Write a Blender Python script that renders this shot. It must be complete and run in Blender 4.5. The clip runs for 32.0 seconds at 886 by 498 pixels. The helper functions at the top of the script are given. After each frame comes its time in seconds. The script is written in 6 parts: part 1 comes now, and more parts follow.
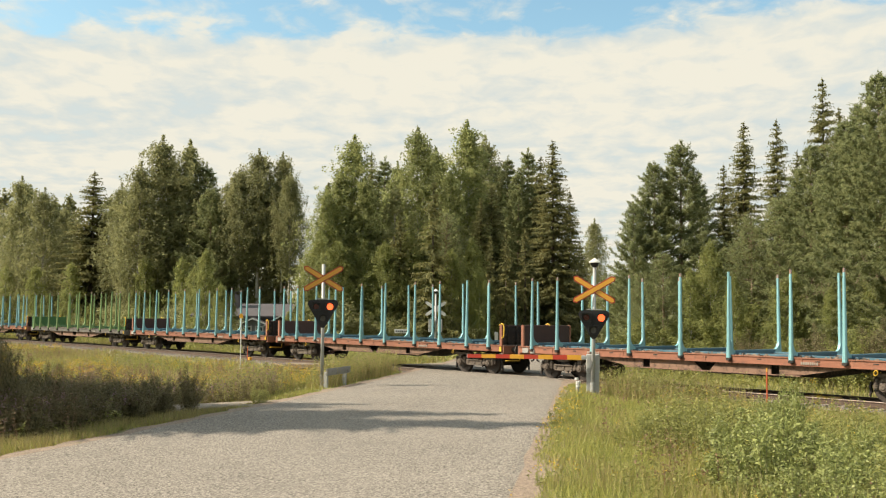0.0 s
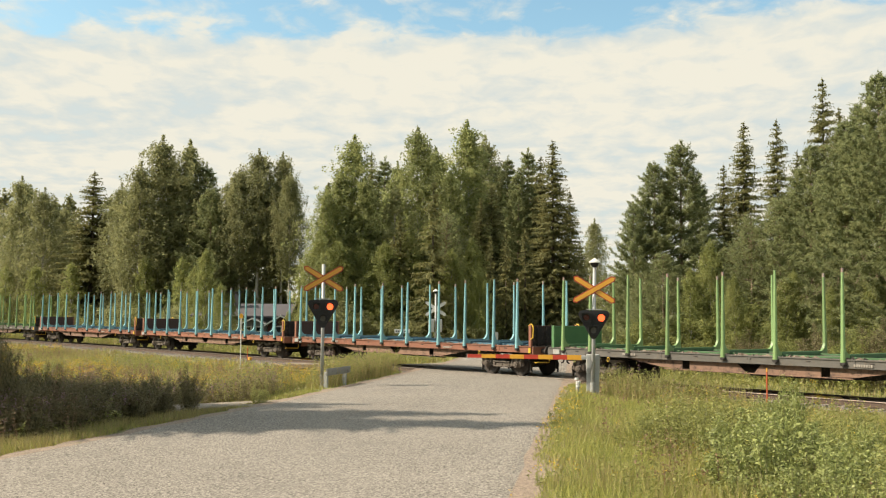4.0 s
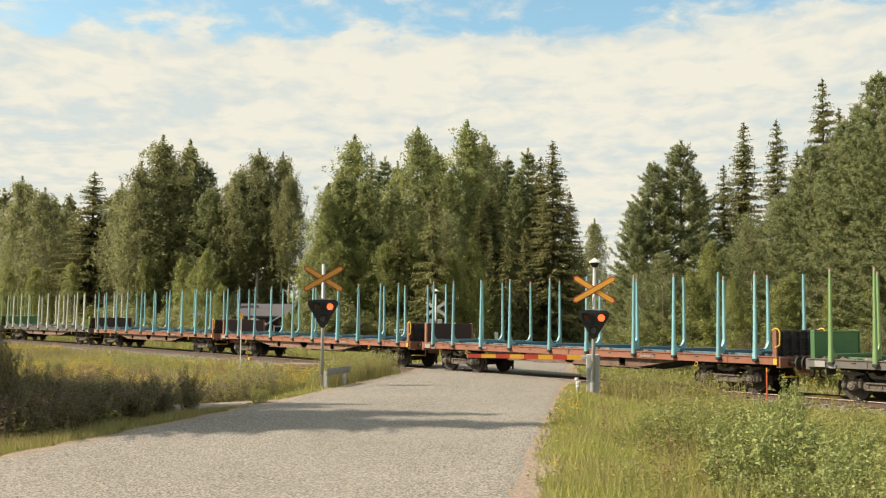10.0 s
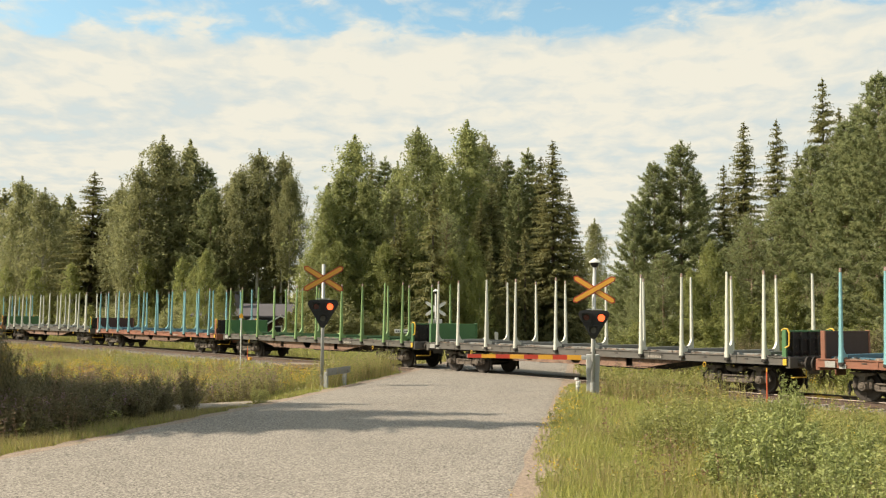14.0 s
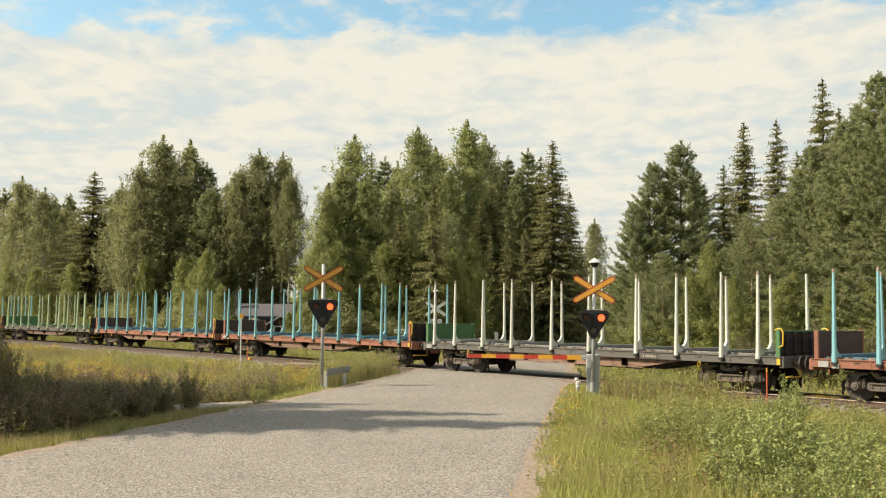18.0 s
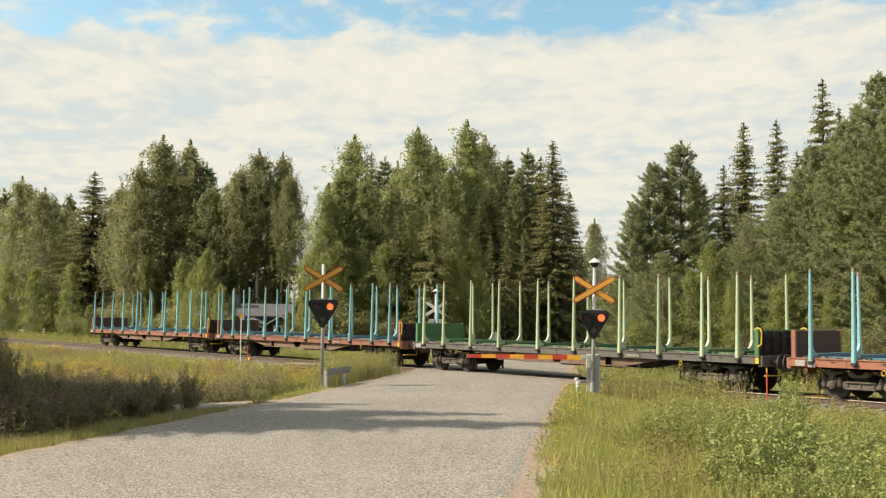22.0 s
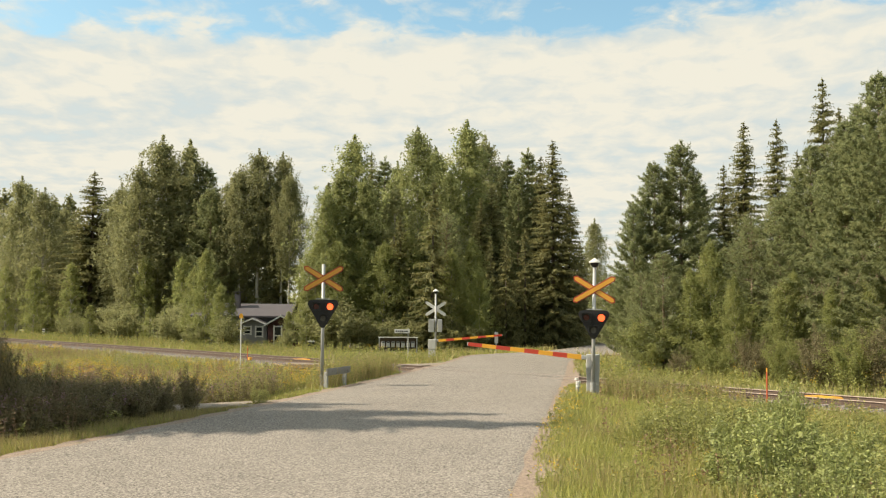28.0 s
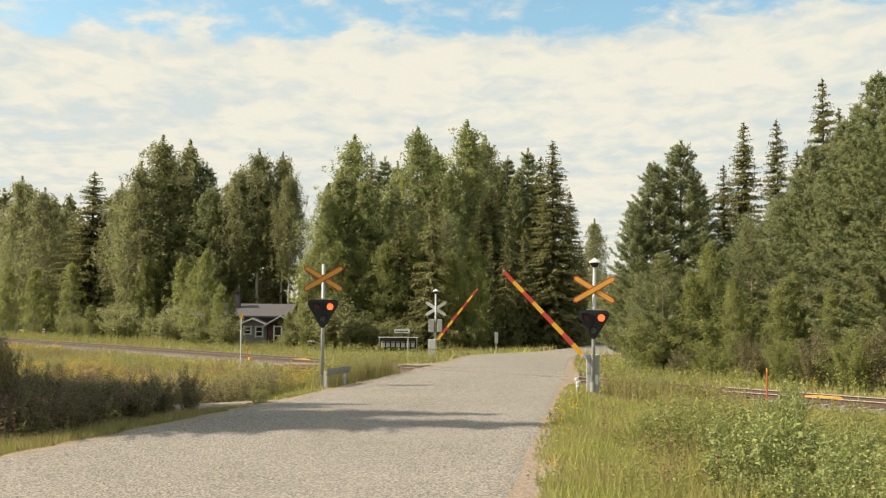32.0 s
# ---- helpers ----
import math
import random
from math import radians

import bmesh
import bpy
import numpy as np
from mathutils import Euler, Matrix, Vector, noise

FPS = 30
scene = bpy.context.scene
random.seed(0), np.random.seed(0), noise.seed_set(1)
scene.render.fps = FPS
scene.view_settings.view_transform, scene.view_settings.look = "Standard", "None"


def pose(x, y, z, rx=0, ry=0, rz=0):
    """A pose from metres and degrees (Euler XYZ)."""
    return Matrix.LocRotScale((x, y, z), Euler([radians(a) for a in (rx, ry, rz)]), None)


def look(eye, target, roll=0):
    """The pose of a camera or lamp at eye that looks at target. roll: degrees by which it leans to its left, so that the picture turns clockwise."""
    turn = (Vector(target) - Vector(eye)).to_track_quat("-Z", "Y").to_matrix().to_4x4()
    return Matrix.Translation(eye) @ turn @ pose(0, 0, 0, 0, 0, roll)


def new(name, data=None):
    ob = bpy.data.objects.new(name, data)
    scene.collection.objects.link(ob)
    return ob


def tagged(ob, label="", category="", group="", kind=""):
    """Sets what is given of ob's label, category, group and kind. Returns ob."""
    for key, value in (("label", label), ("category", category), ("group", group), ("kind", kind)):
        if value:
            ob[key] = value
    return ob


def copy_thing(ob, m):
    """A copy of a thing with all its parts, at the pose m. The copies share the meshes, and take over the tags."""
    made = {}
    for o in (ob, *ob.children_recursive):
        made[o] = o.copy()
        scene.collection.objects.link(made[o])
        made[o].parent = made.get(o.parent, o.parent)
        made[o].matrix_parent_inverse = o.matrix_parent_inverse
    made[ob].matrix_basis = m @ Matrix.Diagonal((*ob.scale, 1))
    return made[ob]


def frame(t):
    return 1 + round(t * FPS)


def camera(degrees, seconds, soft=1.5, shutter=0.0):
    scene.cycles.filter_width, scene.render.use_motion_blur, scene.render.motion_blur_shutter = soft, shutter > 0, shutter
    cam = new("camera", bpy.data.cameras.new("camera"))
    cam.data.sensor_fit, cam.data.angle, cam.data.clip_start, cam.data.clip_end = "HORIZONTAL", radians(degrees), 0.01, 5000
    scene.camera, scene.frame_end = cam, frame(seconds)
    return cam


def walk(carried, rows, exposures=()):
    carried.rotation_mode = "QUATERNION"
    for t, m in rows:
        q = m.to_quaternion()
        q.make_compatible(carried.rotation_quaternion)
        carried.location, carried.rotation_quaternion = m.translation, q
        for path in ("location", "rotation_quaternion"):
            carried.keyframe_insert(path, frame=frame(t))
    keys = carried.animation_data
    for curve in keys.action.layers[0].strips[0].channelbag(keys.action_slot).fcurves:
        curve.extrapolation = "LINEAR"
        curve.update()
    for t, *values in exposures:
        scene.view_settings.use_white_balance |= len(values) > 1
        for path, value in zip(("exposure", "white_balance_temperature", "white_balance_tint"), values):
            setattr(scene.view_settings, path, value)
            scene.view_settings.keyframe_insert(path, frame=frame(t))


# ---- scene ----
cam = camera(48.0, 32.0, soft=1.2)
EYE = (0.0, 0.0, 2.476)
VIEW = look(EYE, (0.0, 100.0, 2.476 + 100 * math.tan(0.06696)), 0.499)
walk(cam, [(0.0, VIEW), (32.0, VIEW)])

# ---- world, sun, exposure ----
SUN_AZ, SUN_EL = radians(-95.0), radians(41.0)   # clockwise from +y
scene.view_settings.exposure = 0.7
world = bpy.data.worlds.new("summer_sky")
scene.world = world
world.use_nodes = True


def build_world():
    nt = world.node_tree
    nt.nodes.clear()
    N, L = nt.nodes.new, nt.links.new
    out, bg = N("ShaderNodeOutputWorld"), N("ShaderNodeBackground")
    sky = N("ShaderNodeTexSky")
    sky.sky_type, sky.sun_disc = "NISHITA", False
    sky.sun_elevation, sky.sun_rotation = SUN_EL, SUN_AZ
    sky.air_density, sky.dust_density, sky.ozone_density = 1.0, 2.0, 0.25
    tc = N("ShaderNodeTexCoord")
    sep = N("ShaderNodeSeparateXYZ")
    L(tc.outputs["Generated"], sep.inputs[0])

    def m(op, a, b=None, c=None):
        n = N("ShaderNodeMath")
        n.operation = op
        for i, v in enumerate((a, b, c)):
            if v is None:
                continue
            if isinstance(v, (int, float)):
                n.inputs[i].default_value = v
            else:
                L(v, n.inputs[i])
        return n.outputs[0]

    def ramp(v, *stops):
        n = N("ShaderNodeValToRGB")
        n.color_ramp.elements.remove(n.color_ramp.elements[0])
        n.color_ramp.elements[0].position, n.color_ramp.elements[0].color = stops[0][0], (*[stops[0][1]] * 3, 1)
        for pos, val in stops[1:]:
            e = n.color_ramp.elements.new(pos)
            e.color = (val, val, val, 1)
        L(v, n.inputs[0])
        return n.outputs[0]

    # cloud deck: the direction meets a plane overhead, so that bands flatten towards the horizon
    h = m("MAXIMUM", sep.outputs[2], 0.0)
    hz = m("ADD", h, 0.12)
    px, py = m("DIVIDE", sep.outputs[0], hz), m("DIVIDE", sep.outputs[1], hz)
    comb = N("ShaderNodeCombineXYZ")
    L(px, comb.inputs[0]), L(py, comb.inputs[1])

    def cloud_noise(sx, sy, detail, rough, dist, off):
        mp = N("ShaderNodeMapping")
        mp.inputs["Scale"].default_value = (sx, sy, 1)
        mp.inputs["Location"].default_value = (off, off * 0.7, 0)
        mp.inputs["Rotation"].default_value = (0, 0, radians(8))
        L(comb.outputs[0], mp.inputs[0])
        n = N("ShaderNodeTexNoise")
        n.inputs["Scale"].default_value = 1.0
        n.inputs["Detail"].default_value = detail
        n.inputs["Roughness"].default_value = rough
        n.inputs["Distortion"].default_value = dist
        L(mp.outputs[0], n.inputs["Vector"])
        return n.outputs["Fac"]

    puffs = cloud_noise(9.0, 7.0, 7, 0.56, 0.3, 3.1)
    sheets = cloud_noise(1.5, 2.7, 7, 0.52, 0.6, 7.7)
    lift = m("SUBTRACT", h, m("MULTIPLY", sep.outputs[0], 0.04))
    cover = m("SUBTRACT", ramp(lift, (0.0, 0.30), (0.075, 0.32), (0.12, 0.35), (0.255, 0.35), (0.283, 0.10), (0.34, 0.08), (0.6, 0.16), (1.0, 0.18)), 0.1)
    mix = m("ADD", m("MULTIPLY", puffs, 0.5), m("MULTIPLY", sheets, 0.5))
    dens = m("ADD", mix, cover)
    fac = ramp(dens, (0.465, 0.0), (0.53, 0.38), (0.59, 0.88), (0.70, 1.0))
    tone = ramp(m("ADD", m("MULTIPLY", sheets, 0.5), m("MULTIPLY", puffs, 0.5)), (0.41, 0.0), (0.49, 0.5), (0.56, 1.0))
    cloud = N("ShaderNodeMix")
    cloud.data_type = "RGBA"
    cloud.inputs["A"].default_value = (4.45, 4.75, 4.55, 1)
    cloud.inputs["B"].default_value = (5.75, 5.5, 4.65, 1)
    L(tone, cloud.inputs["Factor"])
    final = N("ShaderNodeMix")
    final.data_type = "RGBA"
    L(fac, final.inputs["Factor"])
    pale = N("ShaderNodeMix")   # thin haze over the blue
    pale.data_type, pale.blend_type = "RGBA", "MULTIPLY"
    pale.inputs["Factor"].default_value = 1.0
    pale.inputs["B"].default_value = (1.20, 1.45, 1.30, 1)
    L(sky.outputs[0], pale.inputs["A"])
    L(pale.outputs["Result"], final.inputs["A"])
    L(cloud.outputs["Result"], final.inputs["B"])
    L(final.outputs["Result"], bg.inputs[0])
    bg.inputs[1].default_value = 0.0955
    L(bg.outputs[0], out.inputs[0])


build_world()
sun = new("sun", bpy.data.lights.new("sun", "SUN"))
sun.data.energy, sun.data.angle, sun.data.color = 5.0, radians(0.55), (1.0, 0.875, 0.70)
TO_SUN = Vector((math.sin(SUN_AZ) * math.cos(SUN_EL), math.cos(SUN_AZ) * math.cos(SUN_EL), math.sin(SUN_EL)))
sun.matrix_world = look(TO_SUN * 200, (0, 0, 0))

# ---- materials ----
def mat(name, color, rough=0.7, metal=0.0, vary=0.25, scale=3.0, fine=40.0, bump=0.15, dirt=None, dirt_at=0.55, island=0.0,
        thin=0.0, per_object=0.0, spec=0.5, stretch=(1, 1, 1), warm=None, grain=0.6, speckle=0.0):
    """Painted, dusty or grown surfaces: a base colour varied at two scales, dirt in patches, fine relief."""
    mt = bpy.data.materials.new(name)
    mt.use_nodes = True
    nt = mt.node_tree
    N, L = nt.nodes.new, nt.links.new
    bsdf = nt.nodes["Principled BSDF"]
    bsdf.inputs["Roughness"].default_value, bsdf.inputs["Metallic"].default_value = rough, metal
    bsdf.inputs["Specular IOR Level"].default_value = spec
    tc, mp = N("ShaderNodeTexCoord"), N("ShaderNodeMapping")
    mp.inputs["Scale"].default_value = stretch
    L(tc.outputs["Object"], mp.inputs[0])

    def noise_tex(s, detail=5.0, rg=0.6):
        n = N("ShaderNodeTexNoise")
        n.inputs["Scale"].default_value, n.inputs["Detail"].default_value, n.inputs["Roughness"].default_value = s, detail, rg
        L(mp.outputs[0], n.inputs["Vector"])
        return n.outputs["Fac"]

    def m(op, a, b):
        n = N("ShaderNodeMath")
        n.operation = op
        for i, v in enumerate((a, b)):
            if isinstance(v, (int, float)):
                n.inputs[i].default_value = v
            else:
                L(v, n.inputs[i])
        return n.outputs[0]

    big, small = noise_tex(scale), noise_tex(fine, 3.0)
    if speckle:   # stones in the surface: a harder contrast of the fine grain
        r = N("ShaderNodeMapRange")
        r.inputs["From Min"].default_value, r.inputs["From Max"].default_value = 0.5 - speckle, 0.5 + speckle
        L(small, r.inputs["Value"])
        vor, split = N("ShaderNodeTexVoronoi"), N("ShaderNodeSeparateColor")
        vor.inputs["Scale"].default_value = fine * 1.5
        L(mp.outputs[0], vor.inputs["Vector"])
        L(vor.outputs["Color"], split.inputs[0])
        small = m("ADD", m("MULTIPLY", r.outputs[0], 0.35), m("MULTIPLY", split.outputs[0], 0.65))
    value = m("ADD", m("MULTIPLY", big, vary * 1.4), m("MULTIPLY", small, vary * grain))
    value = m("ADD", value, 1.0 - vary * (1.4 + grain) / 2)
    if island:
        geo = N("ShaderNodeNewGeometry")
        value = m("MULTIPLY", value, m("ADD", m("MULTIPLY", geo.outputs["Random Per Island"], island), 1.0 - island / 2))
    if per_object:
        info = N("ShaderNodeObjectInfo")
        value = m("MULTIPLY", value, m("ADD", m("MULTIPLY", info.outputs["Random"], per_object), 1.0 - per_object / 2))
    col = N("ShaderNodeMix")
    col.data_type, col.blend_type = "RGBA", "MULTIPLY"
    col.inputs["Factor"].default_value = 1.0
    col.inputs["A"].default_value = (*color, 1)
    gray = N("ShaderNodeCombineColor")
    for i in range(3):
        L(value, gray.inputs[i])
    L(gray.outputs[0], col.inputs["B"])
    result = col.outputs["Result"]

    def blend(res, other, fac):
        d = N("ShaderNodeMix")
        d.data_type = "RGBA"
        L(fac, d.inputs["Factor"])
        L(res, d.inputs["A"])
        d.inputs["B"].default_value = (*other, 1)
        return d.outputs["Result"]

    if warm:   # a second hue from leaf to leaf
        geo2 = N("ShaderNodeNewGeometry")
        result = blend(result, warm, m("MULTIPLY", geo2.outputs["Random Per Island"], m("MULTIPLY", big, 1.3)))
    if dirt:
        r = N("ShaderNodeMapRange")
        r.inputs["From Min"].default_value, r.inputs["From Max"].default_value = dirt_at, dirt_at + 0.14
        L(noise_tex(scale * 2.3, 8.0, 0.68), r.inputs["Value"])
        result = blend(result, dirt, r.outputs[0])
    L(result, bsdf.inputs["Base Color"])
    if bump:
        b = N("ShaderNodeBump")
        b.inputs["Strength"].default_value, b.inputs["Distance"].default_value = bump, 0.02
        L(small, b.inputs["Height"])
        L(b.outputs[0], bsdf.inputs["Normal"])
    if thin:
        tr, mx = N("ShaderNodeBsdfTranslucent"), N("ShaderNodeMixShader")
        L(result, tr.inputs["Color"])
        mx.inputs[0].default_value = thin
        L(bsdf.outputs[0], mx.inputs[1])
        L(tr.outputs[0], mx.inputs[2])
        L(mx.outputs[0], nt.nodes["Material Output"].inputs[0])
    return mt


def glow(name, color, strength):
    mt = bpy.data.materials.new(name)
    mt.use_nodes = True
    b = mt.node_tree.nodes["Principled BSDF"]
    b.inputs["Base Color"].default_value = (*color, 1)
    b.inputs["Emission Color"].default_value, b.inputs["Emission Strength"].default_value = (*color, 1), strength
    return mt


M = {}
M["asphalt"] = mat("asphalt", (0.232, 0.206, 0.174), 0.9, vary=0.30, scale=0.3, fine=25.0, bump=0.7, grain=5.4, speckle=0.10, dirt=(0.19, 0.172, 0.148), dirt_at=0.58, spec=0.3)
M["crack"] = mat("tar_crack", (0.135, 0.125, 0.11), 0.9, vary=0.4, scale=2, fine=20)
M["gravel"] = mat("gravel", (0.235, 0.195, 0.15), 0.95, vary=0.4, scale=0.8, fine=20.0, bump=0.8, grain=2.2, speckle=0.16)
M["shoulder"] = mat("shoulder_gravel", (0.245, 0.185, 0.138), 0.95, vary=0.35, scale=1.2, fine=22.0, bump=0.8, grain=3.0, speckle=0.16, dirt=(0.17, 0.15, 0.08), dirt_at=0.56)
M["soil"] = mat("soil", (0.15, 0.145, 0.05), 0.95, vary=0.5, scale=0.25, fine=9.0, bump=0.8, dirt=(0.17, 0.13, 0.055), dirt_at=0.55)
M["ballast"] = mat("ballast", (0.165, 0.148, 0.128), 0.95, vary=0.5, scale=2.0, fine=18.0, bump=1.0, island=0.6)
M["rail"] = mat("rail_rust", (0.105, 0.072, 0.054), 0.65, metal=0.3, vary=0.35, scale=2, fine=30)
M["railhead"] = mat("rail_head", (0.15, 0.12, 0.10), 0.5, metal=0.5, vary=0.15, scale=1.5, fine=30, bump=0.05)
M["sleeper"] = mat("sleeper", (0.20, 0.17, 0.14), 0.9, vary=0.4, scale=3, fine=25, per_object=0.4)
M["galv"] = mat("galvanised_steel", (0.34, 0.345, 0.335), 0.5, metal=0.25, vary=0.2, scale=5, fine=40, bump=0.06)
M["rail_grey"] = mat("weathered_rail", (0.22, 0.22, 0.205), 0.6, metal=0.2, vary=0.4, scale=3, fine=25, dirt=(0.12, 0.10, 0.08), dirt_at=0.55)
M["grey_paint"] = mat("grey_paint", (0.36, 0.36, 0.34), 0.55, vary=0.2, scale=4, fine=40, dirt=(0.30, 0.29, 0.26), dirt_at=0.6)
M["white_paint"] = mat("white_paint", (0.60, 0.59, 0.55), 0.55, vary=0.15, scale=3, fine=40, dirt=(0.45, 0.43, 0.38), dirt_at=0.62)
M["sign_yellow"] = mat("sign_yellow", (0.62, 0.31, 0.035), 0.45, vary=0.14, scale=3, fine=30, bump=0.03)
M["sign_red"] = mat("sign_red", (0.36, 0.05, 0.025), 0.45, vary=0.14, scale=3, fine=30, bump=0.03)
M["stake_orange"] = mat("stake_orange", (0.42, 0.085, 0.03), 0.5, vary=0.2, scale=4, fine=30)
M["boom_red"] = mat("boom_red", (0.44, 0.045, 0.022), 0.4, vary=0.16, scale=4, fine=30, bump=0.03)
M["boom_yellow"] = mat("boom_yellow", (0.66, 0.33, 0.03), 0.4, vary=0.16, scale=4, fine=30, bump=0.03)
M["hood_grey"] = mat("hood_grey", (0.018, 0.018, 0.019), 0.45, vary=0.3, scale=4, fine=30, bump=0.04)
M["signal_black"] = mat("signal_black", (0.010, 0.0095, 0.0095), 0.5, vary=0.3, scale=4, fine=30, bump=0.04)
M["lens_off"] = mat("dark_lens", (0.09, 0.012, 0.010), 0.15, vary=0.1, scale=8, fine=40, bump=0.0)
M["lens_clear"] = mat("clear_lens", (0.10, 0.10, 0.10), 0.12, vary=0.1, scale=8, fine=40, bump=0.0)
M["red_light"] = glow("lit_red_lens", (0.9, 0.02, 0.012), 0.6)
M["red_core"] = glow("lit_lamp_core", (1.0, 0.115, 0.03), 1.45)
# wagons
M["sill_red"] = mat("sill_red", (0.235, 0.095, 0.056), 0.72, vary=0.45, scale=1.6, fine=22, dirt=(0.15, 0.072, 0.048), dirt_at=0.55, per_object=0.35)
M["belly"] = mat("belly_dust", (0.19, 0.115, 0.08), 0.9, vary=0.5, scale=1.6, fine=22, dirt=(0.075, 0.05, 0.038), dirt_at=0.5, per_object=0.35)
M["sill_grey"] = mat("sill_grey", (0.105, 0.096, 0.084), 0.75, vary=0.45, scale=1.6, fine=22, dirt=(0.12, 0.095, 0.07), dirt_at=0.55, per_object=0.25)
M["panel_brown"] = mat("panel_brown", (0.062, 0.029, 0.023), 0.75, vary=0.45, scale=1.5, fine=20, dirt=(0.045, 0.025, 0.02), dirt_at=0.55, per_object=0.3)
M["panel_green"] = mat("panel_green", (0.06, 0.15, 0.055), 0.65, vary=0.35, scale=1.5, fine=20, dirt=(0.06, 0.12, 0.045), dirt_at=0.6, per_object=0.3)
M["stake_blue"] = mat("stake_blue", (0.18, 0.37, 0.40), 0.5, vary=0.25, scale=2.5, fine=25, dirt=(0.30, 0.36, 0.34), dirt_at=0.64, per_object=0.3)
M["stake_green"] = mat("stake_green", (0.17, 0.265, 0.10), 0.5, vary=0.25, scale=2.5, fine=25, dirt=(0.28, 0.33, 0.16), dirt_at=0.64, per_object=0.3)
M["stake_pale_green"] = mat("stake_pale_green", (0.34, 0.41, 0.25), 0.5, vary=0.3, scale=2.5, fine=25, dirt=(0.42, 0.44, 0.34), dirt_at=0.6, per_object=0.3)
M["stake_white"] = mat("stake_white", (0.50, 0.50, 0.43), 0.5, vary=0.2, scale=2.5, fine=25, dirt=(0.42, 0.42, 0.33), dirt_at=0.64, per_object=0.2)
M["bar_blue"] = mat("bar_blue", (0.055, 0.13, 0.175), 0.6, vary=0.35, scale=2, fine=25, dirt=(0.10, 0.15, 0.17), dirt_at=0.55, per_object=0.3)
M["bar_green"] = mat("bar_green", (0.05, 0.12, 0.045), 0.6, vary=0.35, scale=2, fine=25, dirt=(0.09, 0.12, 0.06), dirt_at=0.55, per_object=0.3)
M["bar_grey"] = mat("bar_grey", (0.17, 0.17, 0.155), 0.6, vary=0.35, scale=2, fine=25, dirt=(0.14, 0.13, 0.11), dirt_at=0.55, per_object=0.3)
M["deck"] = mat("deck_timber", (0.12, 0.10, 0.085), 0.9, vary=0.5, scale=1.2, fine=20, dirt=(0.20, 0.15, 0.10), dirt_at=0.55, stretch=(0.3, 1, 1))
M["bogie"] = mat("bogie_grime", (0.026, 0.022, 0.019), 0.8, vary=0.5, scale=3, fine=25, dirt=(0.12, 0.085, 0.06), dirt_at=0.55)
M["bogie_dust"] = mat("bogie_dust", (0.115, 0.092, 0.072), 0.85, vary=0.6, scale=4, fine=25, dirt=(0.045, 0.036, 0.03), dirt_at=0.5, per_object=0.3)
M["bark_litter"] = mat("bark_litter", (0.16, 0.12, 0.09), 0.95, vary=0.6, scale=4, fine=30, bump=0.6, island=0.7)
M["worn_tip"] = mat("worn_tip", (0.24, 0.14, 0.11), 0.7, vary=0.5, scale=6, fine=30, dirt=(0.40, 0.38, 0.35), dirt_at=0.5)
M["plate_grey"] = mat("plate_grey", (0.30, 0.29, 0.27), 0.6, vary=0.3, scale=5, fine=30, dirt=(0.16, 0.13, 0.11), dirt_at=0.55)
M["wheel"] = mat("wheel_steel", (0.045, 0.036, 0.030), 0.65, metal=0.3, vary=0.5, scale=3, fine=25)
M["yellow"] = mat("safety_yellow", (0.58, 0.36, 0.03), 0.5, vary=0.25, scale=4, fine=30)
M["marking"] = mat("marking_white", (0.27, 0.24, 0.205), 0.6, vary=0.25, scale=6, fine=30)
# growth
M["birch_leaf"] = mat("birch_leaf", (0.27, 0.28, 0.130), 0.7, vary=0.35, scale=0.35, fine=4, bump=0.0, island=0.5, thin=0.6, per_object=0.25, spec=0.2, warm=(0.33, 0.305, 0.145))
M["green_birch_leaf"] = mat("green_birch_leaf", (0.275, 0.305, 0.122), 0.7, vary=0.35, scale=0.35, fine=4, bump=0.0, island=0.5, thin=0.6, per_object=0.2, spec=0.2, warm=(0.345, 0.335, 0.135))
M["aspen_leaf"] = mat("aspen_leaf", (0.255, 0.285, 0.098), 0.65, vary=0.3, scale=0.3, fine=4, bump=0.0, island=0.5, thin=0.58, per_object=0.35, spec=0.25, warm=(0.32, 0.30, 0.105))
M["spruce_needle"] = mat("spruce_needle", (0.168, 0.178, 0.076), 0.65, vary=0.35, scale=0.4, fine=4, bump=0.0, island=0.55, thin=0.5, per_object=0.3, spec=0.25, warm=(0.26, 0.22, 0.08))
M["pine_needle"] = mat("pine_needle", (0.228, 0.262, 0.122), 0.65, vary=0.4, scale=0.5, fine=4, bump=0.0, island=0.55, thin=0.55, per_object=0.25, spec=0.25, warm=(0.305, 0.295, 0.125))
M["bush_leaf"] = mat("bush_leaf", (0.155, 0.148, 0.066), 0.6, vary=0.4, scale=0.6, fine=5, bump=0.0, island=0.9, thin=0.4, spec=0.3, warm=(0.28, 0.21, 0.125))
M["brown_weed"] = mat("brown_weed", (0.23, 0.135, 0.075), 0.7, vary=0.3, scale=0.6, fine=5, bump=0.0, island=0.8, thin=0.2, warm=(0.33, 0.21, 0.13))
M["sallow_leaf"] = mat("sallow_leaf", (0.225, 0.26, 0.075), 0.55, vary=0.3, scale=0.8, fine=6, bump=0.0, island=0.9, thin=0.35, warm=(0.36, 0.37, 0.125))
M["herb_leaf"] = mat("herb_leaf", (0.235, 0.255, 0.068), 0.6, vary=0.3, scale=0.6, fine=5, bump=0.0, island=0.9, thin=0.35, warm=(0.36, 0.33, 0.10))
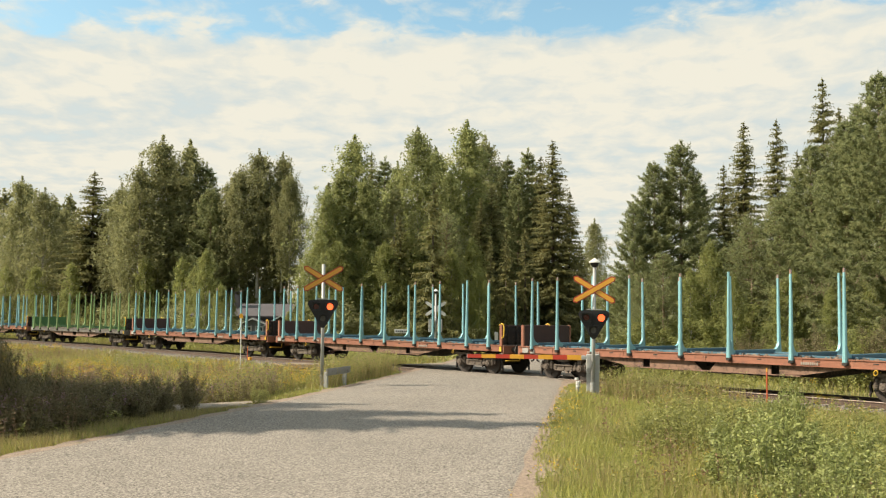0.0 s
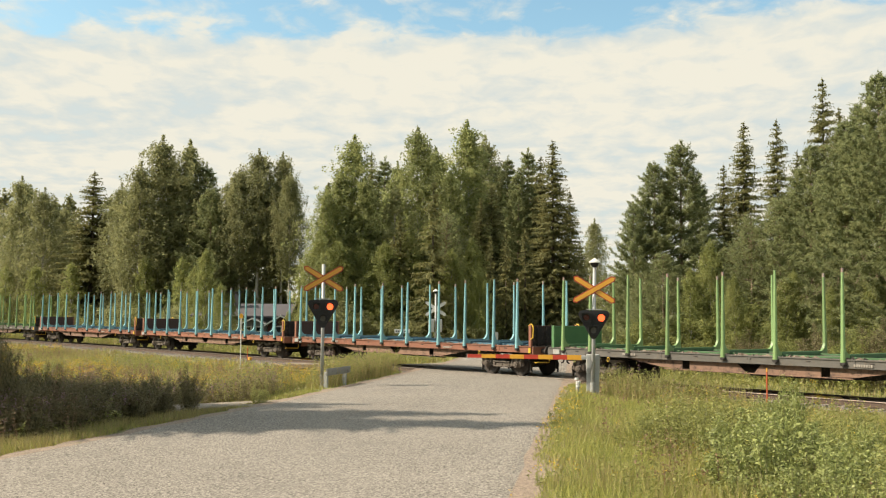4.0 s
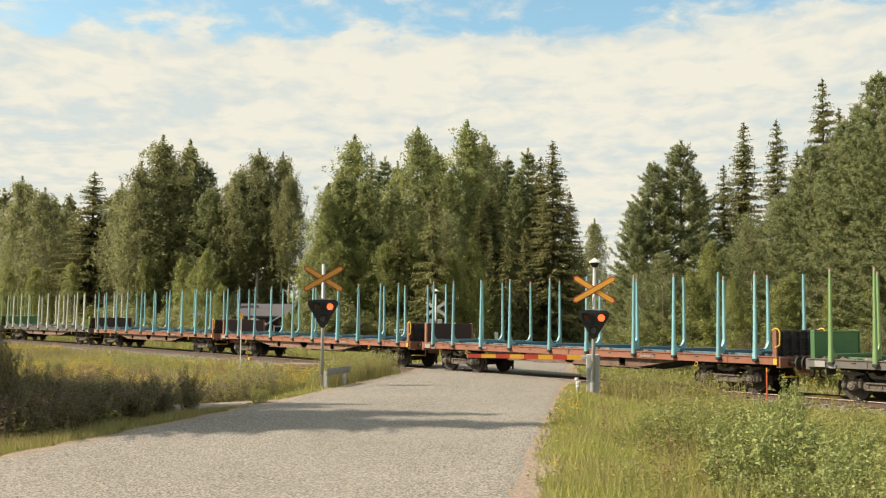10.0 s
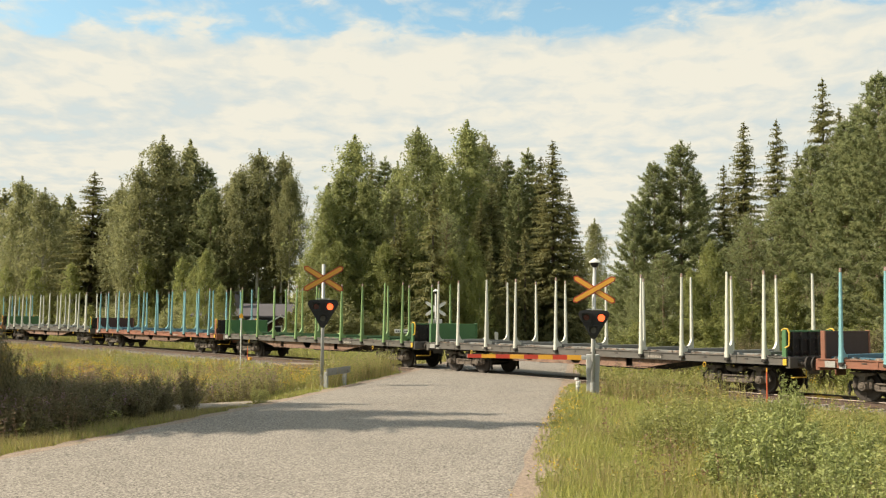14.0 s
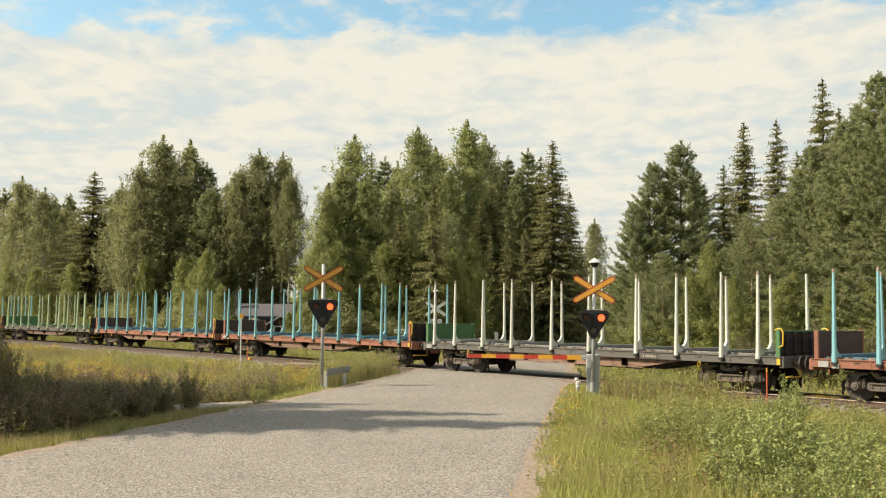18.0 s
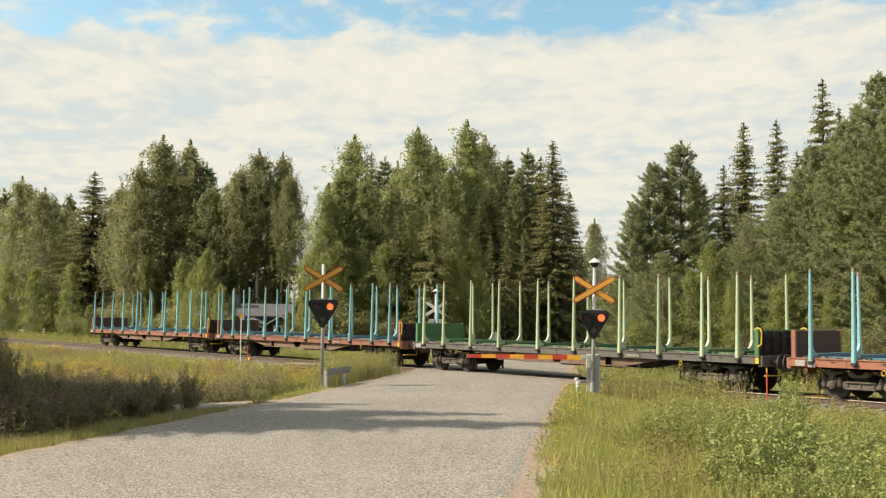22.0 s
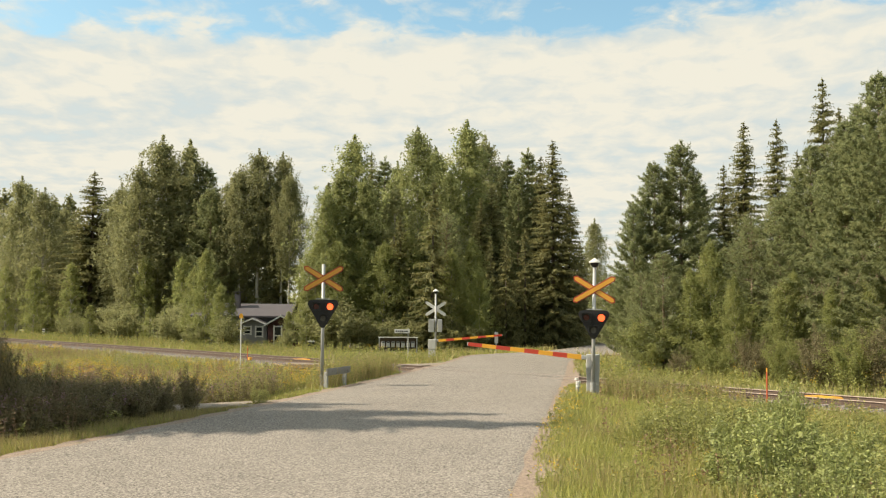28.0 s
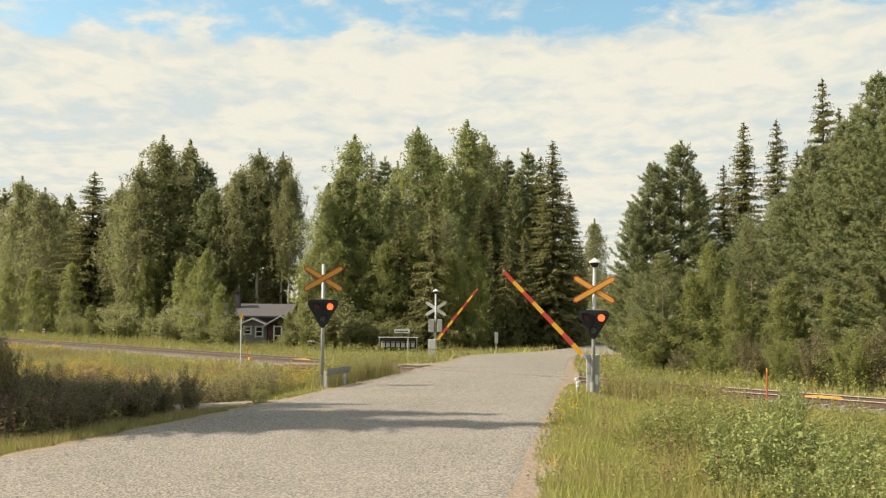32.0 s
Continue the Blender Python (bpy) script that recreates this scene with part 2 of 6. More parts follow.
M["grass"] = mat("grass_blade", (0.285, 0.325, 0.072), 0.55, vary=0.4, scale=0.45, fine=3, bump=0.0, island=0.8, thin=0.35, warm=(0.46, 0.38, 0.12))
M["dry_grass"] = mat("dry_grass", (0.36, 0.285, 0.13), 0.6, vary=0.35, scale=0.4, fine=3, bump=0.0, island=0.7, thin=0.25, warm=(0.30, 0.28, 0.08))
M["flower_yellow"] = mat("yellow_blossom", (0.62, 0.40, 0.02), 0.6, vary=0.2, scale=3, fine=8, bump=0.0, island=0.5, thin=0.2)
M["flower_purple"] = mat("purple_blossom", (0.31, 0.17, 0.21), 0.6, vary=0.2, scale=3, fine=8, bump=0.0, island=0.5, thin=0.2)
M["bark_birch"] = mat("birch_bark", (0.42, 0.395, 0.345), 0.8, vary=0.4, scale=1.5, fine=12, dirt=(0.06, 0.05, 0.045), dirt_at=0.56, stretch=(1, 1, 0.6))
M["bark_dark"] = mat("dark_bark", (0.085, 0.065, 0.048), 0.9, vary=0.5, scale=2, fine=12, bump=0.6)
M["stem_green"] = mat("green_stem", (0.17, 0.165, 0.07), 0.8, vary=0.4, scale=3, fine=12)
M["bark_pine"] = mat("pine_bark", (0.24, 0.17, 0.12), 0.9, vary=0.5, scale=2, fine=12, bump=0.6)

# ---- helpers for building ----
def box(bm, sx, sy, sz, x=0, y=0, z=0, bevel=0.0, rot=None):
    """A box of that size, centred at (x, y, z)."""
    made = bmesh.ops.create_cube(bm, size=1.0)["verts"]
    mtx = Matrix.Translation((x, y, z)) @ (rot or Matrix.Identity(4)) @ Matrix.Diagonal((sx, sy, sz, 1))
    bmesh.ops.transform(bm, matrix=mtx, verts=made)
    if bevel:
        edges = list({e for v in made for e in v.link_edges})
        bmesh.ops.bevel(bm, geom=edges, offset=bevel, segments=1, affect="EDGES")
    return made


def rod(bm, a, b, r1, r2=None, seg=10, caps=True):
    """A round bar from a to b."""
    a, b = Vector(a), Vector(b)
    way = b - a
    m = Matrix.Translation((a + b) / 2) @ way.to_track_quat("Z", "Y").to_matrix().to_4x4()
    return bmesh.ops.create_cone(bm, cap_ends=caps, segments=seg, radius1=r1, radius2=r1 if r2 is None else r2, depth=way.length, matrix=m)["verts"]


def bent(bm, pts, r, seg=7):
    for a, b in zip(pts, pts[1:]):
        rod(bm, a, b, r, seg=seg)


def prism(bm, outline, depth, axis="y", at=0.0):
    """A flat outline, (x, z) for axis y, (y, z) for axis x, (x, y) for axis z, given that depth."""
    put = {"y": lambda p, d: (p[0], d, p[1]), "x": lambda p, d: (d, p[0], p[1]), "z": lambda p, d: (p[0], p[1], d)}[axis]
    lo = [bm.verts.new(put(p, at - depth / 2)) for p in outline]
    hi = [bm.verts.new(put(p, at + depth / 2)) for p in outline]
    n = len(outline)
    faces = [bm.faces.new(lo), bm.faces.new(hi[::-1])]
    for i in range(n):
        faces.append(bm.faces.new((lo[i], hi[i], hi[(i + 1) % n], lo[(i + 1) % n])))
    bmesh.ops.recalc_face_normals(bm, faces=faces)


def to_mesh(name, bm, material, smooth=False):
    me = bpy.data.meshes.new(name)
    bm.to_mesh(me)
    bm.free()
    me.materials.append(material)
    if smooth:
        me.polygons.foreach_set("use_smooth", [True] * len(me.polygons))
    return me


def part(name, bm, material, parent, label="", smooth=False):
    """One mesh object, from a bmesh or a mesh, under a thing or a part."""
    me = to_mesh(name, bm, material, smooth) if isinstance(bm, bmesh.types.BMesh) else bm
    ob = new(name, me)
    ob.parent = parent
    return tagged(ob, label)


def thing(name, m, label, category, group="", kind=""):
    ob = new(name)
    ob.matrix_world = m
    ob.empty_display_size = 0.3
    return tagged(ob, label, category, group, kind)


def raw_mesh(name, verts, faces, material):
    """A mesh from arrays; all faces have the same number of corners."""
    verts, faces = np.asarray(verts, np.float32), np.asarray(faces, np.int32)
    me = bpy.data.meshes.new(name)
    me.vertices.add(len(verts))
    me.vertices.foreach_set("co", verts.ravel())
    k = faces.shape[1]
    me.loops.add(faces.size)
    me.loops.foreach_set("vertex_index", faces.ravel())
    me.polygons.add(len(faces))
    me.polygons.foreach_set("loop_start", np.arange(0, faces.size, k, dtype=np.int32))
    me.polygons.foreach_set("loop_total", np.full(len(faces), k, np.int32))
    me.polygons.foreach_set("use_smooth", [False] * len(faces))
    me.update(calc_edges=True)
    me.materials.append(material)
    return me


# ---- the line of the track ----
PHI, DIST, BEND = 0.87829, 30.129, -0.000395
TD, TN = np.array([math.cos(PHI), -math.sin(PHI)]), np.array([math.sin(PHI), math.cos(PHI)])


def track_xy(u, lat=0.0):
    """The place u metres along the track (growing in the train's way) and lat metres to its far side, and the heading."""
    w = u + 25.0
    if w >= 0:
        off, slope = 0.0, 0.0
    elif w > -95:
        off, slope = BEND * w * w, 2 * BEND * w
    else:
        off, slope = BEND * 9025 + 2 * BEND * -95 * (w + 95), 2 * BEND * -95
    norm = math.hypot(1, slope)
    head = (TD + slope * TN) / norm
    side = np.array([-head[1], head[0]])
    xy = (DIST + off) * TN + u * TD + lat * side
    return xy[0], xy[1], math.degrees(math.atan2(head[1], head[0]))


# ---- ground and road ----
ROAD_R = [(-5.5, -27.22), (-2.4, -6.53), (0.97, 13.94), (1.57, 18.18), (2.67, 25.48), (3.64, 31.8), (5.23, 42.47), (7.14, 55.97), (8.8, 63.6), (10.9, 66.6), (12.9, 70.6), (15.6, 77.5), (19.6, 88.0), (23.8, 97.5), (42.0, 118.0), (80, 136.11), (200, 163.34)]
ROAD_L = [(-22, -27.22), (-14.0, -6.53), (-8.7, 13.61), (-7.38, 17.59), (-5.6, 24.72), (-4.13, 30.92), (-1.92, 41.49), (0.55, 54.77), (1.9, 63.6), (4.3, 67.6), (7.3, 72.0), (10.3, 79.5), (14.0, 90.0), (18.0, 99.5), (38.0, 124.5), (77, 143.73), (199, 170.96)]


def spline(pts, n):
    """Catmull-Rom through the points."""
    P = [Vector(p) for p in pts]
    out = []
    for i in range(len(P) - 1):
        a, b, c, d = P[max(i - 1, 0)], P[i], P[i + 1], P[min(i + 2, len(P) - 1)]
        for j in range(n):
            t = j / n
            out.append(0.5 * (2 * b + (c - a) * t + (2 * a - 5 * b + 4 * c - d) * t * t + (3 * b - a - 3 * c + d) * t ** 3))
    out.append(P[-1])
    return out


EDGE_L, EDGE_R = spline(ROAD_L, 14), spline(ROAD_R, 14)
for edge, seed in ((EDGE_L, 1), (EDGE_R, 2)):   # broken asphalt edge
    for q in edge:
        q.x += 0.07 * noise.noise((q.y * 0.8, seed * 5.0, 0.0)) + 0.04 * noise.noise((q.y * 2.7, seed * 9.0, 0.0))


EDGE_YX = {id(e): (np.array([q.y for q in e]), np.array([q.x for q in e])) for e in (EDGE_L, EDGE_R)}


def edge_x(edge, y):
    """Where the road's edge lies at that depth."""
    ys, xs = EDGE_YX[id(edge)]
    return np.interp(y, ys, xs)


LATTICE = np.random.default_rng(404).uniform(-1, 1, (64, 64))


def patchy(x, y, scale, seed):
    """Smooth value noise from -1 to 1 over the plan."""
    x, y = np.asarray(x, float) * scale + seed * 7.3, np.asarray(y, float) * scale + seed * 3.9
    xi, yi = np.floor(x).astype(int), np.floor(y).astype(int)
    fx, fy = x - xi, y - yi
    fx, fy = fx * fx * (3 - 2 * fx), fy * fy * (3 - 2 * fy)
    g = lambda a, b: LATTICE[(xi + a) % 64, (yi + b) % 64]
    return (g(0, 0) * (1 - fx) + g(1, 0) * fx) * (1 - fy) + (g(0, 1) * (1 - fx) + g(1, 1) * fx) * fy


def track_lat(x, y):
    """About how far a place lies beyond the track's middle, and how far along it."""
    x, y = np.asarray(x, float), np.asarray(y, float)
    u = x * TD[0] + y * TD[1]
    w = np.minimum(u + 25.0, 0.0)
    off = np.where(w > -95, BEND * w * w, BEND * 9025 + 2 * BEND * -95 * (w + 95))
    return x * TN[0] + y * TN[1] - DIST - off, u


def off_road(x, y):
    """Metres from the asphalt's edge, negative on it."""
    return np.maximum(edge_x(EDGE_L, y) - x, x - edge_x(EDGE_R, y))


def ground_z(x, y):
    """The lie of the land: level by the road, a shallow ditch along it and along the track."""
    x, y = np.asarray(x, float), np.asarray(y, float)
    lat, u = track_lat(x, y)
    d = np.where((y > -25) & (y < 130), off_road(x, y), 5.0)
    t = np.clip((d - 0.4) / 2.2, 0, 1)
    low = np.clip((d - 2.0) / 5.0, 0, 1) * (x < 0) * (lat < -3.0)
    z = -0.05 - 0.26 * t * t * (3 - 2 * t) - 0.20 * low + 0.06 * patchy(x, y, 0.22, 1) * t + 0.03 * patchy(x, y, 0.8, 2) * t
    z = np.where(np.abs(lat) < 3.2, np.minimum(z, -0.28), z)
    flat = np.where(np.abs(lat) < 2.6, np.where(d > 0.05, -0.30, -0.12), -0.07)
    return np.where(d > 0.4, z, flat)


def build_ground():
    xs = np.concatenate([[-2500, -900, -400, -200, -120], np.arange(-80, 60.1, 1.0), [80, 120, 200, 400, 900, 2500]])
    ys = np.concatenate([[-1500, -500, -150, -60], np.arange(-20, 140.1, 1.0), [150, 200, 300, 600, 1200, 4000]])
    gx, gy = np.meshgrid(xs, ys)
    verts = np.stack([gx.ravel(), gy.ravel(), ground_z(gx.ravel(), gy.ravel())], 1)
    nx = len(xs)
    faces = [(j * nx + i, j * nx + i + 1, (j + 1) * nx + i + 1, (j + 1) * nx + i) for j in range(len(ys) - 1) for i in range(nx - 1)]
    me = raw_mesh("ground", verts, faces, M["soil"])
    me.polygons.foreach_set("use_smooth", [True] * len(me.polygons))
    return tagged(new("ground", me), "level grassy ground with shallow ditches beside the road", "ground", kind="structure")


def strip(name, left, right, z, material, thick=0.12):
    """A ribbon of ground between two lines, with sides going down."""
    n = len(left)
    verts = []
    for a, b in zip(left, right):
        verts += [(a[0], a[1], z - thick), (a[0], a[1], z), (b[0], b[1], z), (b[0], b[1], z - thick)]
    faces = [(4 * i + k, 4 * i + k + 1, 4 * i + k + 5, 4 * i + k + 4) for i in range(n - 1) for k in range(3)]
    faces = [f[::-1] for f in faces]
    return new(name, raw_mesh(name, verts, faces, material))


build_ground()


def build_road():
    def mid(k):   # inner lanes so that the surface can be crowned and worn
        return [(a.x + (b.x - a.x) * k, a.y + (b.y - a.y) * k) for a, b in zip(EDGE_L, EDGE_R)]

    n = len(EDGE_L)
    cols = [mid(k) for k in (0.0, 0.02, 0.25, 0.5, 0.75, 0.98, 1.0)]
    zs = (-0.030, -0.012, -0.003, 0.0, -0.003, -0.012, -0.030)
    verts, faces = [], []
    for i in range(n):
        for c, z in zip(cols, zs):
            verts.append((c[i][0], c[i][1], z))
    k = len(cols)
    for i in range(n - 1):
        for j in range(k - 1):
            faces.append((i * k + j, i * k + j + 1, (i + 1) * k + j + 1, (i + 1) * k + j))
    tagged(new("road", raw_mesh("road", verts, faces, M["asphalt"])), "worn pale grey asphalt road across the railway", "road", kind="structure")
    for name, edge, s in (("shoulder_near_side", EDGE_R, 1), ("shoulder_far_side", EDGE_L, -1)):
        a = [(p.x - 0.10 * s, p.y) for p in edge]
        b = [(p.x + (0.60 if s > 0 else 0.32) * s + 0.25 * noise.noise((p.y * 1.3, s, 0)), p.y) for p in edge]
        if s < 0:
            a, b = b, a
        tagged(strip(name, a, b, -0.026, M["shoulder"], 0.06), "reddish gravel shoulder along the asphalt", "road shoulder", kind="structure")
    # tarred cracks and the joints by the rails
    cracks = thing("road_cracks", Matrix.Identity(4), "dark tarred cracks and joints in the asphalt", "road crack", kind="structure")
    for pts, w in (([(-2.62, 19.6), (-2.30, 20.25), (-2.22, 20.63), (-1.95, 21.02)], 0.030), 
                   ([(-3.2, 15.0), (-2.5, 18.2), (-1.7, 22.3), (-0.46, 27.9), (0.6, 33.0)], 0.016), ([(2.0, 32.23), (1.9, 34.3), (2.3, 36.37)], 0.02), ([(0.2, 47.91), (2.0, 48.56), (5.6, 49.44)], 0.09),
                   ([(-0.6, 45.95), (2.0, 44.21), (4.6, 41.38)], 0.10), ([(0.0, 39.42), (1.5, 39.96), (4.4, 39.85)], 0.03), ([(-5.2, 18.51), (-4.0, 18.84), (-3.1, 18.73)], 0.015)):
        c = spline(pts, 4)
        jit = [(q.x + 0.03 * noise.noise((q.x * 3, q.y * 3, 1)), q.y + 0.03 * noise.noise((q.x * 3, q.y * 3, 5))) for q in c]
        verts, faces = [], []
        for i, q in enumerate(jit):
            a, b = jit[max(i - 1, 0)], jit[min(i + 1, len(jit) - 1)]
            n = Vector((-(b[1] - a[1]), b[0] - a[0])).normalized() * w * 0.5 * (0.7 + 0.5 * noise.noise((i * 1.3, w, 3)))
            verts += [(q[0] + n.x, q[1] + n.y, 0.004), (q[0] - n.x, q[1] - n.y, 0.004)]
        faces = [(2 * i, 2 * i + 1, 2 * i + 3, 2 * i + 2) for i in range(len(jit) - 1)]
        part("crack", raw_mesh("crack", verts, faces, M["crack"]), None, cracks)
    lane = spline([(-3.6, 29.73), (-4.9, 28.69), (-6.9, 27.28), (-11, 24.94), (-18, 21.78)], 5)
    tagged(strip("side_lane", [(p.x - 0.5, p.y + 0.75) for p in lane], [(p.x + 0.5, p.y - 0.75) for p in lane], -0.06, M["gravel"], 0.2),
           "narrow gravel lane leaving the road", "lane", kind="structure")
    far = spline([(0.9, 53.9), (-1.0, 51.83), (-3.2, 51.07), (-8, 51.72)], 5)
    tagged(strip("far_lane", [(p.x, p.y + 0.8) for p in far], [(p.x, p.y - 0.8) for p in far], -0.045, M["gravel"], 0.2),
           "gravel lane joining the road beyond the track", "lane", kind="structure")


build_road()


def build_track():
    us = [-330 + 5 * i for i in range(152)]
    railway = thing("railway_track", Matrix.Identity(4), "single railway track with rusty rails on ballast", "railway track", kind="structure")
    for lat in (-0.79, 0.79):
        prof = [(-0.07, -0.172), (0.07, -0.172), (0.07, -0.155), (0.012, -0.135), (0.012, -0.045), (0.036, -0.032), (0.036, -0.012)]
        prof = prof + [(-p[0], p[1]) for p in prof[:1:-1]]
        verts, faces = [], []
        for u in us:
            for p in prof:
                x, y, _ = track_xy(u, lat + p[0])
                verts.append((x, y, p[1]))
        k = len(prof)
        for i in range(len(us) - 1):
            for j in range(k):
                faces.append((i * k + j, i * k + (j + 1) % k, (i + 1) * k + (j + 1) % k, (i + 1) * k + j))
        rail = part("rail", raw_mesh("rail", verts, faces, M["rail"]), None, railway)
        verts, faces = [], []
        for u in us:
            for o, z in ((-0.036, -0.012), (-0.03, 0.004), (0.03, 0.004), (0.036, -0.012)):
                x, y, _ = track_xy(u, lat + o)
                verts.append((x, y, z))
        for i in range(len(us) - 1):
            for j in range(3):
                faces.append((i * 4 + j, i * 4 + j + 1, (i + 1) * 4 + j + 1, (i + 1) * 4 + j))
        part("rail_head", raw_mesh("rail_head", verts, faces, M["railhead"]), None, rail, "polished steel running surface")
    # bed of ballast
    prof = [(-2.9, -0.55), (-1.75, -0.21), (-0.6, -0.20), (0.6, -0.20), (1.75, -0.21), (2.9, -0.55)]
    verts, faces = [], []
    for u in us:
        for lat, z in prof:
            x, y, _ = track_xy(u, lat)
            verts.append((x, y, z + 0.02 * noise.noise((u, lat, 2))))
    for i in range(len(us) - 1):
        for j in range(5):
            faces.append((i * 6 + j, i * 6 + j + 1, (i + 1) * 6 + j + 1, (i + 1) * 6 + j))
    part("ballast_bed", raw_mesh("ballast_bed", verts, faces, M["ballast"]), None, railway)
    bm = bmesh.new()
    box(bm, 0.25, 2.6, 0.12, 0, 0, -0.232, bevel=0.015)
    me = to_mesh("sleeper", bm, M["sleeper"])
    u = -128.0
    while u < 10:
        x, y, head = track_xy(u)
        if not (edge_x(EDGE_L, y) - 1 < x < edge_x(EDGE_R, y) + 1):
            ob = part("sleeper", me, None, railway)
            ob.matrix_world = pose(x, y, 0, 0, 0, head)
        u += 0.61
    return railway


build_track()

# ---- timber wagons ----
STAKES = (0.98, 3.27, 5.06, 6.9, 8.3)
SIDE = 1.45


def wagon_meshes(paint, bar, panel, sill):
    """The meshes of one paint scheme, shared by all its wagons."""
    K = {}
    bm = bmesh.new()   # a stake with its foot, standing at the near side (y = 0 is its outer line)
    prof = [(1.17, 0.076, 0.072), (1.26, 0.072, 0.070), (1.6, 0.063, 0.06), (2.6, 0.052, 0.050), (3.6, 0.040, 0.040), (3.90, 0.036, 0.036), (4.03, 0.034, 0.034)]
    rings = []
    for z, hx, hy in prof:
        lean = 0.012 * (z - 1.0)
        ring = [bm.verts.new((cx * hx, lean + cy * hy, z)) for cx, cy in ((-1, -0.55), (-0.55, -1), (0.55, -1), (1, -0.55), (1, 0.55), (0.55, 1), (-0.55, 1), (-1, 0.55))]
        rings.append(ring)
    for a, b in zip(rings, rings[1:]):
        for i in range(8):
            bm.faces.new((a[i], a[(i + 1) % 8], b[(i + 1) % 8], b[i]))
    bm.faces.new(rings[-1]), bm.faces.new(rings[0][::-1])
    # the knee that runs from the stake into the cross bar
    knee = [(0.05, 1.30), (0.05, 1.72), (0.085, 1.60), (0.14, 1.50), (0.22, 1.43), (0.34, 1.40), (0.34, 1.30)]
    prism(bm, knee, 0.09, axis="x")
    for tip in (False, True):
        me = to_mesh("stake", bm.copy(), paint)
        me.materials.append(M["worn_tip"])
        if tip:   # paint knocked off the end
            for f in me.polygons:
                if f.center.z > 3.95:
                    f.material_index = 1
        K["worn_stake" if tip else "stake"] = me
    bm.free()
    bm = bmesh.new()
    box(bm, 0.19, 0.13, 0.10, 0.01, 0.0, 1.125, bevel=0.02)
    rod(bm, (0.03, -0.09, 1.11), (0.03, 0.02, 1.11), 0.045, seg=7)
    K["socket"] = to_mesh("stake_socket", bm, M["bogie"])
    bm = bmesh.new()
    box(bm, 0.13, 2 * SIDE - 0.5, 0.13, 0, 0, 1.345, bevel=0.015)
    box(bm, 0.22, 2 * SIDE - 0.5, 0.02, 0, 0, 1.27)
    K["cross_bar"] = to_mesh("cross_bar", bm, bar)
    bm = bmesh.new()   # long rail between the cross bars, seen edge-on over the sill
    box(bm, 17.7, 0.05, 0.07, 0, 0, 1.29, bevel=0.01)
    K["deck_rail"] = to_mesh("deck_rail", bm, bar)
    bm = bmesh.new()   # side sill: a channel
    box(bm, 18.2, 0.06, 0.24, 0, 0, 1.125, bevel=0.008)
    box(bm, 18.2, 0.13, 0.03, 0, 0.005, 1.247)
    box(bm, 18.2, 0.12, 0.025, 0, 0.01, 1.01)
    for i in range(5):
        box(bm, 0.06, 0.03, 0.20, -7.2 + 3.6 * i, -0.03, 1.125)
    K["side_sill"] = to_mesh("side_sill", bm, sill)
    bm = bmesh.new()
    box(bm, 0.17, 0.012, 0.04, 0, -0.034, 1.155, bevel=0.005)
    K["lashing_slot"] = to_mesh("lashing_slot", bm, M["bogie"])
    bm = bmesh.new()
    xs = np.linspace(-8.95, 8.95, 62)
    for i, x in enumerate(xs):
        box(bm, 0.285, 2.7, 0.05, x, 0, 1.235 + 0.006 * math.sin(i * 2.3))
    K["deck"] = to_mesh("deck", bm, M["deck"])
    bm = bmesh.new()   # fish-bellied main beams below the deck
    for y in (-1.34, 1.34):
        for q in ([(-5.2, 0.98), (-3.6, 0.72), (-2.75, 0.70), (-2.75, 0.98)], [(-2.45, 0.98), (-2.45, 0.69), (-0.2, 0.69), (-0.55, 0.98)], [(0.35, 0.98), (0.1, 0.69), (2.45, 0.69), (2.45, 0.98)], [(2.75, 0.98), (2.75, 0.70), (3.6, 0.72), (5.2, 0.98)]):
            prism(bm, q, 0.03, "y", y)
        box(bm, 7.0, 0.13, 0.03, 0, y, 0.675)
    K["belly_beam"] = to_mesh("belly_beam", bm, M["belly"])
    bm = bmesh.new()
    prism(bm, [(-8.7, 1.2), (-8.7, 0.86), (-5.2, 0.86), (-3.6, 0.58), (3.6, 0.58), (5.2, 0.86), (8.7, 0.86), (8.7, 1.2)], 0.42, "y", 0)
    for x in (-3.0, -1.5, 0.2, 1.6, 3.0):
        box(bm, 0.1, 2.1, 0.3, x, 0, 0.86)
    K["centre_sill"] = to_mesh("centre_sill", bm, M["bogie"])
    bm = bmesh.new()
    rod(bm, (-0.55, -0.5, 0.72), (0.35, -0.5, 0.72), 0.17, seg=14)
    box(bm, 0.5, 0.5, 0.35, 1.3, -0.62, 0.75, bevel=0.03)
    rod(bm, (-2.6, -0.75, 0.62), (-0.6, -0.75, 0.66), 0.025, seg=6)
    rod(bm, (0.4, -0.75, 0.62), (2.9, -0.75, 0.58), 0.025, seg=6)
    K["brake_gear"] = to_mesh("brake_gear", bm, M["bogie"])
    bm = bmesh.new()   # end beam
    box(bm, 0.16, 2.9, 0.34, 0, 0, 1.07, bevel=0.015)
    box(bm, 0.05, 0.6, 0.5, 0.06, 0, 0.95)
    K["headstock"] = to_mesh("headstock", bm, sill)
    bm = bmesh.new()
    rod(bm, (0, 0, 0), (0.24, 0, 0), 0.11, 0.10, seg=14)
    rod(bm, (0.2, 0, 0), (0.40, 0, 0), 0.075, seg=12)
    rod(bm, (0.38, 0, 0), (0.43, 0, 0), 0.225, seg=18)
    K["buffer"] = to_mesh("buffer", bm, M["bogie"])
    bm = bmesh.new()
